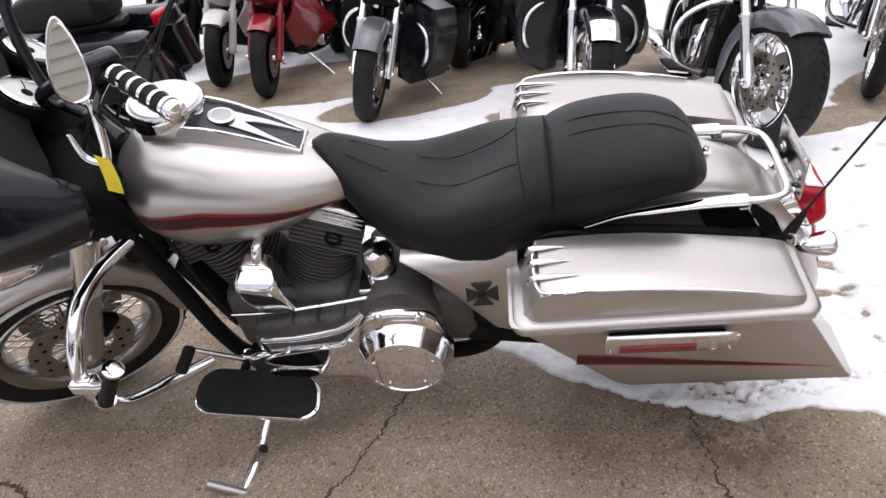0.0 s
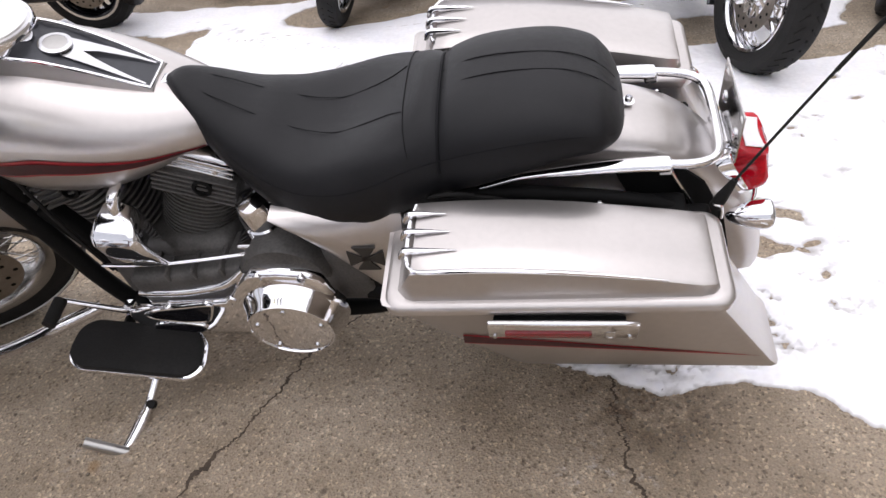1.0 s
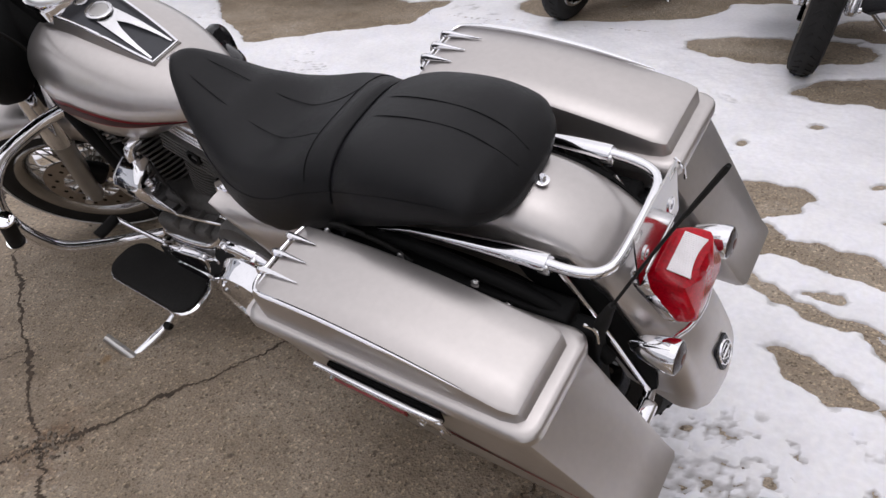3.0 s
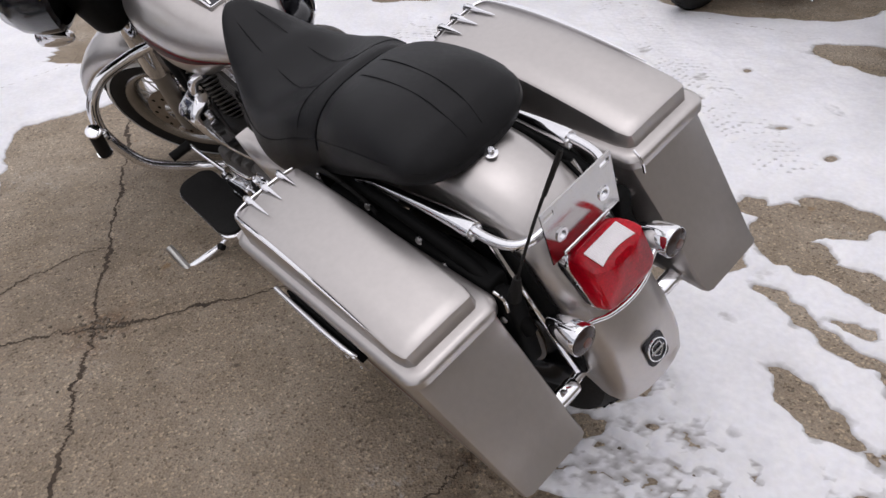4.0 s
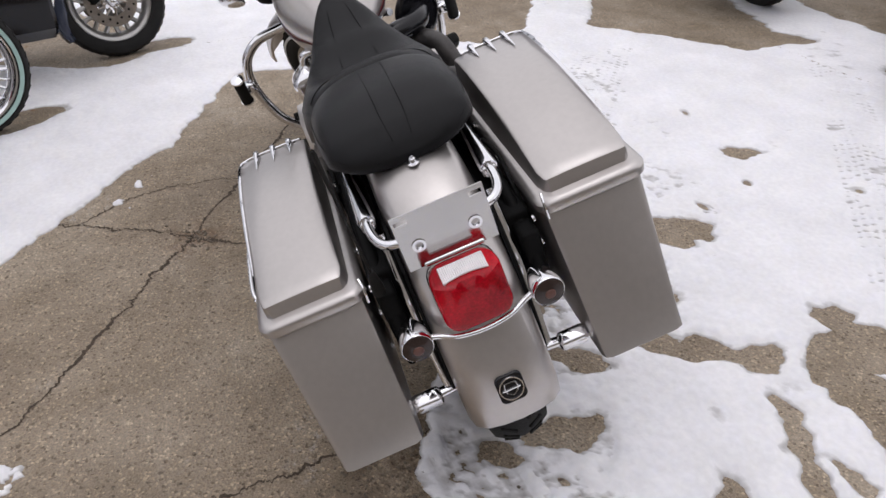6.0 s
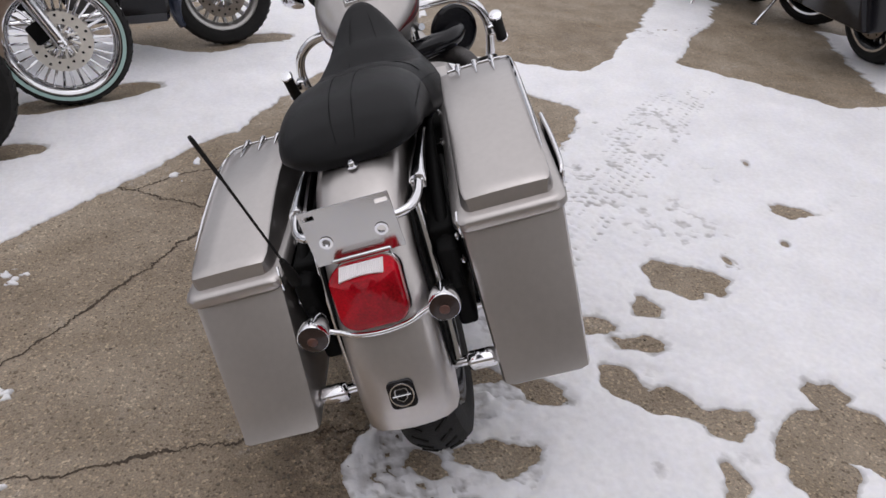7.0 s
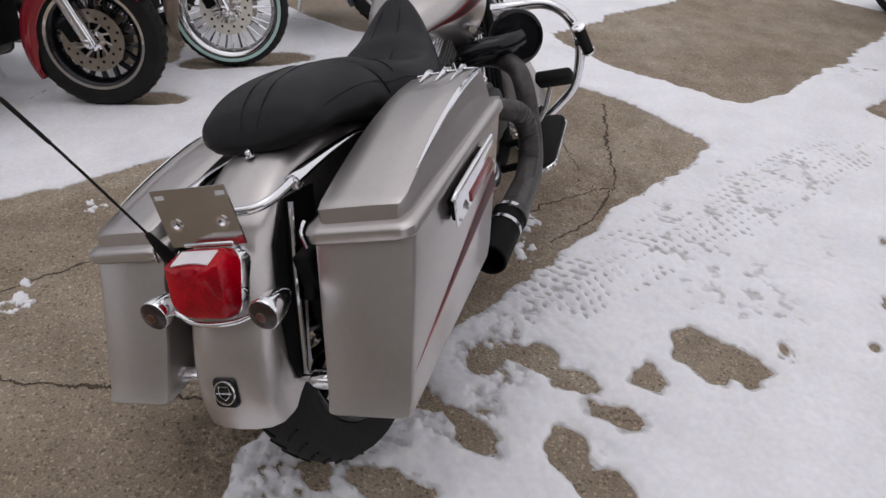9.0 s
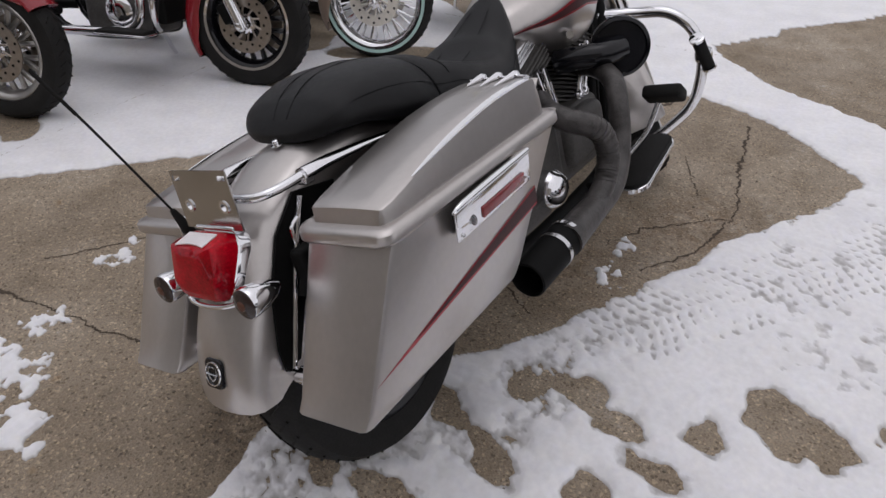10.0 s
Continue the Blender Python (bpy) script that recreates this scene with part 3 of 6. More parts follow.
# -- grab rail --
g = Geo().tube([(.150, -.129, .757), (.20, -.128, .754), (.240, -.118, .752), (.262, -.095, .752), (.268, -.05, .754), (.268, .05, .758), (.262, .095, .758), (.240, .118, .760), (.20, .128, .762), (.150, .129, .765)], .0095, 12, 4)
rail = part("grab_rail", g, CHROME, bike, "chrome passenger rail round the fender")
for s in (-1, 1):
    z = .761 + .004 * s
    g = Geo().tube([(-.235, s * .142, .700), (-.17, s * .141, .722), (-.11, s * .139, z - .016), (-.02, s * .136, z - .006), (.09, s * .131, z), (.150, s * .129, z), (.166, s * .1285, z)], [.006, .007, .008, .012, .0165, .0185, .0175], 12, 4, .75)
    part("rail_cover", g, CHROME, rail, "tapered chrome rail cover")
    g = Geo().box((.160, s * .128, z - .008), (.026, .030, .024), .005)
    part("rail_clamp", g, STEEL, rail)
    g = Geo().tube([(.175, s * .112, .725), (.235, s * .114, .62), (.29, s * .113, .50), (.325, s * .110, .415)], .008, 10, 4, .6)
    part("fender_strut", g, CHROME, bike, "chrome strut along the fender's side")
    g = Geo().tube([(.322, s * .098, .414), (.326, s * .130, .416)], .012, 12, 1, .8)
    g.box((.330, s * .160, .415), (.036, .062, .034), .010, Matrix.Rotation(.3, 4, "Y"))
    part("bag_support", g, CHROME, bike, "ribbed chrome support under the bag")

# added black plates darken the fender's sides, as the shaded bag gap does
for s in (-1, 1):
    o = [(.07, .715), (.18, .735), (.25, .675), (.305, .575), (.335, .47), (.335, .42), (.295, .425), (.23, .54), (.10, .655)]
    part("fender_support", Geo().loft([[(x, s * y, z) for x, z in o] for y in (.0975, .1035)]), SATIN, bike, "thin black plate added to darken the fender's side", smooth=False)

# -- antenna --
g = Geo().tube([(.262, -.156, .665), (.270, -.155, .69), (.285, -.153, .735)], [.013, .012, .006], 10, 3)
ant = part("antenna", g, RUBBER, bike, "thin black whip antenna on a bracket")
part("rod", Geo().tube([(.283, -.153, .73), (.355, -.146, .90), (.405, -.140, 1.01)], .0027, 8, 3), RUBBER, ant)
part("tip", Geo().tube([(.388, -.142, .972), (.428, -.138, 1.058), (.430, -.138, 1.064)], [.0036, .0042, .002], 8, 2), RUBBER, ant)

# -- dark chassis between bag and fender --
for s in (-1, 1):
    part("side_panel", Geo().box((-.04, s * .145, .60), (.50, .055, .14), .01), SATIN, bike, "black panel under the seat")
    part("bag_bracket", Geo().box((.16, s * .150, .55), (.20, .04, .20), .01), SATIN, bike)
    part("lower_bracket", Geo().box((-.30, s * .13, .42), (.55, .05, .06), .01, Matrix.Rotation(.12, 4, "Y")), SATIN, bike)
    part("subframe_tube", Geo().tube([(-.40, s * .14, .68), (-.2, s * .145, .705), (0, s * .15, .70), (.18, s * .15, .66), (.27, s * .15, .56)], .014, 10, 4), SATIN, bike)
    part("shock_absorber", Geo().tube([(-.16, s * .15, .68), (-.05, s * .15, .40)], .030, 14, 1), SATIN, bike, "black rear shock")
    for x, z in ((.215, .645), (.10, .66), (.04, .695), (.235, .60), (-.12, .70), (-.30, .70)):
        part("frame_bolt", Geo().lathe([(.009, 0), (.009, .004), (.006, .007)], (x, s * .172, z), (0, s, .2), 10), STEEL, bike)
for path in ([(-.30, -.165, .705), (-.22, -.17, .722), (-.15, -.17, .712), (-.10, -.172, .690)], [(-.34, -.16, .70), (-.25, -.175, .735), (-.2, -.17, .725)], [(-.05, .17, .70), (.05, .175, .712), (.12, .172, .68), (.2, .172, .62)]):
    part("cable", Geo().tube(path, .0048, 8, 4), RUBBER, bike, "black cable beside the fender")

# -- side covers with a cross on the left one --
for s in (-1, 1):
    cols = []
    for x, zt, zb in ((-.612, .712, .708), (-.595, .708, .688), (-.56, .704, .650), (-.50, .700, .572), (-.44, .706, .492), (-.405, .704, .446), (-.37, .704, .432), (-.345, .704, .436)):
        ring = []
        for q in range(9):
            z = zt + (zb - zt) * q / 8
            y = .190 + .030 * math.sin(math.pi * (.12 + .75 * q / 8)) - .06 * max(0, (z - .68)) * 8 * .5
            ring.append((x, y, z))
        cols.append([(x, s * y, z) for x, y, z in ring] + [(x, s * (y - .02), z) for x, y, z in reversed(ring)])
    cover = part("side_cover", Geo().loft(cols), PAINT, bike, "pewter side cover below the seat", sharp=60)
    if s < 0:
        cx, cz, y = -.431, .592, -.2225
        g = Geo()
        for a in range(4):
            t = a * math.pi / 2
            u, w = Vector((math.cos(t), 0, math.sin(t))), Vector((-math.sin(t), 0, math.cos(t)))
            c = Vector((cx, y, cz))
            pts = [c - w * .009, c + u * .010 - w * .008, c + u * .038 - w * .025, c + u * .038 + w * .025, c + u * .010 + w * .008, c + w * .009]
            g.loft([pts, [p + Vector((0, .004, 0)) for p in pts]])
        part("cross_decal", g, DECAL, cover, "black flared cross decal")

# -- tank --
TANK = smooth_table([(-1.262, .035, .895, .84, .77), (-1.252, .085, .935, .855, .73), (-1.225, .125, .960, .862, .70), (-1.15, .160, .990, .868, .672), (-1.05, .172, .982, .866, .670), (-.95, .168, .952, .848, .688), (-.86, .148, .920, .830, .728),
                     (-.78, .116, .894, .818, .772), (-.735, .090, .876, .810, .783), (-.712, .06, .862, .806, .788)], 4)


def tank_point(x, a, lift=0.0):
    """a: degrees from straight up (0) over the left side (90) to straight down (180); negative: right side."""
    hw, zt, zm, zb = blend(TANK, x)
    t = radians(a)
    e = 2.35
    c, s_ = math.cos(t), math.sin(t)
    y = -math.copysign(abs(s_) ** (2 / e), s_) * (hw + lift)
    z = zm + ((zt - zm + lift) if c > 0 else (zm - zb + lift)) * math.copysign(abs(c) ** (2 / e), c)
    return Vector((x, y, z))


rings = [[tank_point(r[0], a) for a in range(0, 360, 8)] for r in TANK]
tank = part("fuel_tank", Geo().loft(rings), PAINT, bike, "pewter fuel tank with a red pinstripe", sharp=60)
for s in (-1, 1):
    def side_band(name, mat, top, low, lift, x0, x1):
        v = []
        for q in range(25):
            x = x0 + (x1 - x0) * q / 24
            f = (x - -1.205) / .49
            w = 1.12 - .42 * f
            mid = float(np.interp(x, [-1.26, -1.225, -1.15, -1.05, -.95, -.85, -.72], [114, 108, 102.5, 98, 97, 98, 100]))
            for a in (mid - top * w, mid + low * w):
                v.append(tank_point(x, -s * a, lift))
        part(name, Geo().add(v, [(2 * i, 2 * i + 1, 2 * i + 3, 2 * i + 2) for i in range(24)]), mat, tank)
    side_band("stripe", RED, 6.2, 5.8, .0014, -1.25, -.722)
    side_band("stripe_core", DARKSTRIPE, 4.2, 3.8, .0026, -1.248, -.735)

# console on the tank: raised sides, a chrome rim, a dark panel with a silver flame, and the round cap
CON = [(-1.16, .052, 1.018), (-1.12, .060, 1.017), (-1.07, .062, 1.012), (-1.0, .058, .996), (-.92, .051, .962), (-.86, .044, .930), (-.824, .038, .910)]


def con_at(x, y, lift=0.0):
    return Vector((x, y, float(np.interp(x, [r[0] for r in CON], [r[2] for r in CON])) + lift))


def con_rows(side, drop, a=0, b=None):
    """The console's two sides as one loop, front to rear and back."""
    rows = CON[a:b]
    left = [Vector((x, -w - side, z + drop)) for x, w, z in rows]
    right = [Vector((x, w + side, z + drop)) for x, w, z in rows]
    end = Vector((side, 0, 0))
    return left[:-1] + [left[-1] + end, right[-1] + end] + right[:-1][::-1]


console = part("tank_console", Geo().loft([con_rows(.012, -.055), con_rows(.006, -.006), con_rows(.004, -.001), con_rows(-.002, 0)]), PAINT, bike, "raised console on the tank with a chrome rim")
g = Geo()
rim_path = con_rows(.001, .001)
for a, b in ((0, 7), (6, 8), (7, 14)):
    g.tube(rim_path[a:b], .0038, 8, 3)
part("console_rim", g, CHROME, console, "thin chrome rim")
part("console_panel", Geo().loft([con_rows(-.003, -.004), con_rows(-.003, .0012)]), CONSOLE, console, "dark slate panel")


def inlay(pts, lift):
    return [con_at(x, y, lift) for x, y in pts]


fl_out = [(-.985, .026), (-.95, .029), (-.91, .032), (-.87, .034), (-.832, .0345)]
fl_in = [(-.832, .0300), (-.86, .0265), (-.89, .0200), (-.922, .011), (-.945, 0)]
loop_ = fl_out + fl_in + [(x, -y) for x, y in fl_in[-2::-1]] + [(x, -y) for x, y in fl_out[::-1]]
v = inlay(loop_, .0022)
faces = [(0, 1, 8, 9), (1, 2, 7, 8), (2, 3, 6, 7), (3, 4, 5, 6), (18, 17, 10, 9), (17, 16, 11, 10), (16, 15, 12, 11), (15, 14, 13, 12), (0, 9, 18)]
part("flame_inlay", Geo().add(v, faces), STEEL, console, "silver forked inlay")
bd = con_at(-.992, 0, .001)
g = Geo().lathe([(.031, 0), (.031, .0035), (.029, .0045), (.022, .0045), (.022, .0035)], bd, (.25, 0, 1), 32)
part("console_badge", g, STEEL, console, "round brushed badge")
part("badge_centre", Geo().lathe([(.0222, .002), (.0222, .0038), (.02, .0042), (0, .0045)], bd, (.25, 0, 1), 24), ANODIZED, console)
cc = Vector((-1.108, 0.004, 1.040))
part("cap_ring", Geo().ring([(.070, -.045), (.080, -.045), (.085, -.012), (.086, .000), (.083, .005), (.078, .004), (.074, .001)], cc, (.10, 0, 1), 48), CHROME, console, "chrome ring round the cap")
part("filler_cap", Geo().lathe([(.076, -.012), (.0775, .006), (.075, .011), (.068, .0145), (.045, .018), (.02, .0195), (0, .020)], cc, (.10, 0, 1), 48), BRIGHT, console, "large round chrome cap")
part("console_hinge", Geo().box((-.806, 0, .893), (.022, .030, .024), .004), CHROME, console)

# -- engine --
part("crankcase", Geo().box((-.95, 0, .42), (.34, .26, .22), .03), ENGINE, bike, "grey cast engine case")
part("transmission_case", Geo().box((-.60, -.02, .43), (.30, .28, .20), .03), ENGINE, bike, "grey cast gearbox case")
part("inner_primary", Geo().lathe([(.09, -.02), (.102, 0), (.104, .075), (.097, .088), (.08, .092)], (-.648, -.10, .476), (0, -1, 0), 40), ENGINE, bike, "grey cast housing behind the chrome cover")
part("primary_back", Geo().box((-.87, -.125, .435), (.33, .13, .115), .022, Matrix.Rotation(-.13, 4, "Y")), ENGINE, bike)
for k in range(3):
    part("case_rib", Geo().box((-.93 + .07 * k, -.150, .482 + .010 * k), (.008, .085, .03), .003, Matrix.Rotation(-.13, 4, "Y")), ENGINE, bike)
part("cam_cover", Geo().box((-.95, .13, .44), (.24, .08, .16), .03), ENGINE, bike)
for k, (bx, lean) in enumerate(((-.885, 22.5), (-1.035, -22.5))):
    ax = Vector((math.sin(radians(lean)), 0, math.cos(radians(lean))))
    base = Vector((bx, 0, .50))
    g = Geo().lathe([(.068, 0), (.068, .17)], base, ax, 28)
    cyl = part("cylinder", g, ENGINE, bike, "grey finned cylinder")
    for q in range(12):
        h = .012 + .0135 * q
        c = base + ax * h
        u = Vector((ax.z, 0, -ax.x))
        o = [(a, b) for a, b in round_rect(-.090, .090, -.100, .100, .082, 7)]
        part("cooling_fin", Geo().loft([[c + u * a + Vector((0, b, 0)) for a, b in o], [c + ax * .0055 + u * a + Vector((0, b, 0)) for a, b in o]]), ENGINE, cyl)
    head = Geo()
    c = base + ax * .205
    m = Matrix.Rotation(radians(lean), 4, "Y")
    head.box(c, (.165, .19, .075), .016, m)
    part("cylinder_head", head, ENGINE, cyl)
    for q in range(5):
        part("head_fin", Geo().box(c + ax * (-.03 + .015 * q), (.178, .205, .006), .002, m), ENGINE, cyl)
    part("head_port", Geo().lathe([(.022, 0), (.022, .012), (.015, .014), (.013, .004)], c + Vector((.02, -.094, .0)), (0, -1, .1), 16), SATIN, cyl)
    for q in (-1, 1):
        part("head_bolt", Geo().lathe([(.009, 0), (.009, .014), (.006, .018)], c + Vector((.055 * q, -.085, .030)), ax, 8), STEEL, cyl)
    part("rocker_box", Geo().box(base + ax * .268, (.15, .18, .055), .02, m), STEEL, cyl, "polished rocker cover")
    for q in range(3):
        part("rocker_rib", Geo().box(base + ax * (.252 + .015 * q), (.158, .188, .005), .002, m), STEEL, cyl)
    for q in (-1, 1):
        part("pushrod_tube", Geo().tube([base + Vector((.02 * q, .10, -.02)), base + ax * .2 + Vector((.02 * q, .105, 0))], .0125, 12, 1), CHROME, cyl)
        part("pushrod_collar", Geo().lathe([(.016, 0), (.018, .006), (.018, .02), (.014, .026)], base + ax * .04 + Vector((.02 * q, .101, -.01)), ax, 14), CHROME, cyl)

# primary cover, chrome, with the round clutch cover
pri = [(-1.085, .335), (-1.07, .295), (-1.02, .275), (-.90, .262), (-.78, .258), (-.70, .262), (-.62, .280), (-.565, .320), (-.538, .385), (-.538, .44), (-.556, .495), (-.584, .519), (-.645, .528), (-.707, .528), (-.735, .505), (-.775, .455), (-.812, .415), (-.90, .402), (-1.00, .390), (-1.05, .380), (-1.08, .36)]
g = Geo()
rings = []
pc = np.array(pri).mean(0)
for y, inset in ((-.12, 0), (-.195, 0), (-.208, .004), (-.214, .012), (-.215, .03)):
    rr = []
    for x, z in pri:
        d = np.array([pc[0] - x, pc[1] - z])
        d = d / np.linalg.norm(d) * inset
        rr.append((x + d[0], y, z + d[1]))
    rings.append(rr)
primary = part("primary_cover", g.loft(rings), CHROME, bike, "polished chrome primary cover", sharp=50)
g = Geo().lathe([(.128, -.02), (.126, .006), (.120, .014), (.108, .040), (.104, .054), (.102, .058), (.098, .058), (.096, .054), (.090, .056), (.03, .0575), (0, .0575)], (-.648, -.206, .366), (0, -1, 0), 56)
part("clutch_cover", g, CHROME, primary, "round chrome clutch cover")
for q in range(5):
    a = 2 * math.pi * q / 5 + .3
    g = Geo()
    g.lathe([(.006, 0), (.006, .004), (.003, .005)], (-.648 + .080 * math.cos(a), -.2622, .366 + .080 * math.sin(a)), (0, -1, 0), 10)
    part("cover_screw", g, STEEL, primary)
g = Geo()
for x, z in ((-.696, .514), (-.596, .508), (-.785, .425), (-.86, .398), (-.96, .386), (-.552, .35)):
    part("primary_bolt", Geo().lathe([(.011, -.012), (.011, .010), (.009, .013)], (x, -.205, z), (0, -1, 0), 12), CHROME, primary)
def inset(pts, y, name, label=""):
    """A black recess with a chrome lip on the primary cover."""
    c = np.array(pts).mean(0)
    ring = [Vector((x, y, z)) for x, z in pts]
    small = [Vector((c[0] + (x - c[0]) * .93, y - .004, c[1] + (z - c[1]) * .90)) for x, z in pts]
    p = part(name, Geo().loft([ring, small]), GLOSS, primary, label)
    part("lip", Geo().tube(ring + ring[:1], .0042, 8, 3), CHROME, p)


inset([(-1.028, .365), (-.99, .384), (-.92, .396), (-.855, .406), (-.846, .398), (-.868, .348), (-.885, .336), (-.94, .334), (-1.01, .348)], -.2165, "inset_panel", "black inset panel")
inset([(-.962 + .070 * math.cos(t), .304 + .022 * math.sin(t)) for t in (2 * math.pi * q / 12 for q in range(12))], -.2165, "inspection_cover", "oval black inspection cover")
g = Geo().tube([(-1.03, -.18, .41), (-.92, -.19, .425), (-.80, -.19, .455), (-.74, -.18, .50)], .012, 10, 4)
part("shift_rod", Geo().tube([(-1.09, -.165, .50), (-.93, -.175, .515), (-.72, -.17, .545)], .0045, 8, 2), CHROME, bike, "thin chrome linkage rod")
part("cover_rib", g, CHROME, primary)

# horn, oil filler, starter
g = Geo()
hr = []
for z, w, d, y in ((.688, .022, .014, -.150), (.672, .042, .026, -.158), (.655, .052, .038, -.172), (.64, .054, .042, -.178), (.60, .054, .038, -.176), (.55, .050, .030, -.166), (.512, .046, .022, -.156), (.506, .040, .016, -.152)):
    hr.append([(-.972 + a + (.64 - z) * .12, y + b, z) for a, b in round_rect(-w, w, -d, d, min(w, d) * .45, 5)])
horn = part("horn", Geo().loft(hr), CHROME, bike, "chrome cowbell horn cover on the engine")
part("horn_bracket", Geo().tube([(-.955, -.12, .72), (-.962, -.150, .712), (-.968, -.160, .67)], [.014, .015, .012], 12, 4), CHROME, horn)
g = Geo().lathe([(.040, 0), (.042, .01), (.042, .030), (.038, .034), (.038, .040), (.042, .044), (.042, .090), (.036, .104), (.02, .110), (0, .112)], (-.688, -.105, .552), (0, 0, 1), 28)
part("oil_filler", g, CHROME, bike, "chrome oil filler spout")
part("battery_tray", Geo().box((-.690, -.115, .545), (.112, .085, .022), .006), CHROME, bike)
g = Geo().lathe([(.050, -.12), (.050, 0), (.053, .004), (.053, .012), (.048, .022), (.036, .036), (.020, .042), (0, .043)], (-.512, .250, .438), (0, 1, 0), 32)
part("end_cap", g, CHROME, bike, "domed chrome engine cover")
g = Geo().box((-.52, .17, .50), (.26, .12, .22), .03)
g.box((-.46, .13, .38), (.30, .14, .12), .03)
part("gearbox", g, ENGINE, bike, "dark gearbox case")

# frame tubes
g = Geo()
for s in (-1, 1):
    g.tube([(-1.30, s * .05, .92), (-1.285, s * .095, .755), (-1.230, s * .10, .53), (-1.180, s * .105, .345), (-1.11, s * .11, .255), (-.9, s * .11, .235), (-.55, s * .11, .235), (-.42, s * .12, .30), (-.38, s * .12, .45), (-.40, s * .12, .68)], .023, 12, 5)
g.box((-1.16, 0, .50), (.05, .20, .26), .01, Matrix.Rotation(-.35, 4, "Y"))
g.tube([(-1.32, 0, 1.02), (-1.27, 0, .80)], .04, 14, 1)
g.tube([(-1.29, 0, .95), (-1.0, 0, .86), (-.7, 0, .74), (-.4, 0, .68)], .025, 12, 3)
part("frame", g, SATIN, bike, "black tubular frame")
part("steering_neck", Geo().box((-1.325, 0, .93), (.11, .17, .30), .03, Matrix.Rotation(-.45, 4, "Y")), SATIN, bike, "black steering head with wiring")
part("coil_box", Geo().box((-1.285, 0, .735), (.13, .20, .22), .03), SATIN, bike)
part("belt_guard", Geo().box((-.33, -.125, .375), (.42, .05, .10), .03, Matrix.Rotation(.1, 4, "Y")), SATIN, bike, "black belt guard")
part("swing_arm", Geo().tube([(-.48, -.13, .36), (-.2, -.145, .335), (.03, -.15, .33)], .032, 12, 3).tube([(-.48, .13, .36), (-.2, .145, .335), (.03, .15, .33)], .032, 12, 3), SATIN, bike, "black swing arm")
part("axle_nut", Geo().lathe([(.02, -.185), (.02, .185)], (AXLE_R, 0, WHEEL), (0, 1, 0), 12), CHROME, bike)

# floorboards
def board(s):
    def P(x, y, d):
        f = (x + 1.19) / .29
        return (x, s * y, .318 - .052 * f + d + (y - .2) * .02)
    o = [(x + .02 * (y - .2) / .15 * (1 if x > -1.05 else -.3), y + .010 * (1 - ((x + 1.055) / .16) ** 2) * (y > .28)) for x, y in round_rect(-1.212, -.905, .205, .338, .052, 7)]
    c = np.array(o).mean(0)
    def grow(k):
        return [tuple(c + (np.array(p) - c) * k) for p in o]
    plate_ = Geo().loft([[P(x, y, -.016) for x, y in grow(.98)], [P(x, y, -.012) for x, y in grow(1.02)], [P(x, y, .0) for x, y in grow(1.02)], [P(x, y, .002) for x, y in grow(1.0)]])
    b = part("floorboard", plate_, CHROME, bike, "chrome-edged rider floorboard")
    pad = Geo().loft([[P(x, y, .001) for x, y in grow(.97)], [P(x, y, .012) for x, y in grow(.97)], [P(x, y, .015) for x, y in grow(.94)]])
    part("rubber_pad", pad, RUBBER, b, "black ribbed rubber pad")
    for x in (-1.12, -.96):
        part("mount", Geo().tube([P(x, .21, -.02), P(x, .12, -.03)], .014, 8, 1), SATIN, b)


board(-1), board(1)

# shifter, brake pedal, kickstand
g = Geo().tube([(-1.09, -.165, .325), (-1.10, -.185, .335), (-1.15, -.20, .375), (-1.215, -.215, .425)], [.012, .009, .007, .007], 10, 4)
lever = part("shift_lever", g, CHROME, bike, "chrome gear lever with a rubber peg")
part("peg", Geo().tube([(-1.217, -.215, .428), (-1.220, -.285, .425)], .016, 12, 1), RUBBER, lever, "black rubber peg")
part("lever_clamp", Geo().box((-1.088, -.175, .325), (.05, .035, .05), .01).tube([(-1.085, -.175, .30), (-1.075, -.19, .27), (-1.06, -.19, .262)], .006, 8, 3), CHROME, lever)
g = Geo().tube([(-1.06, .20, .28), (-1.12, .27, .36), (-1.165, .31, .455)], [.012, .009, .009], 10, 4)
pedal = part("brake_pedal", g, CHROME, bike, "chrome brake pedal with a black pad")
part("pad", Geo().box((-1.185, .325, .478), (.045, .13, .07), .014, Matrix.Rotation(.9, 4, "Y") @ Matrix.Rotation(0, 4, "Z")), RUBBER, pedal, "large black rubber pad")
g = Geo().tube([(-1.03, -.16, .235), (-1.055, -.25, .19), (-1.078, -.33, .142), (-1.09, -.40, .130), (-1.105, -.468, .128), (-1.11, -.478, .130)], [.016, .012, .011, .017, .013, .009], 12, 4, .8)
stand = part("kickstand", g, CHROME, bike, "chrome kickstand folded out onto the concrete")
part("foot", Geo().tube([(-1.095, -.476, .130), (-1.185, -.474, .186)], .0135, 12, 1), ANODIZED, stand, "pale worn foot of the stand")
part("bumper", Geo().tube([(-1.075, -.345, .128), (-1.072, -.352, .146)], .012, 10, 1), RUBBER, stand)

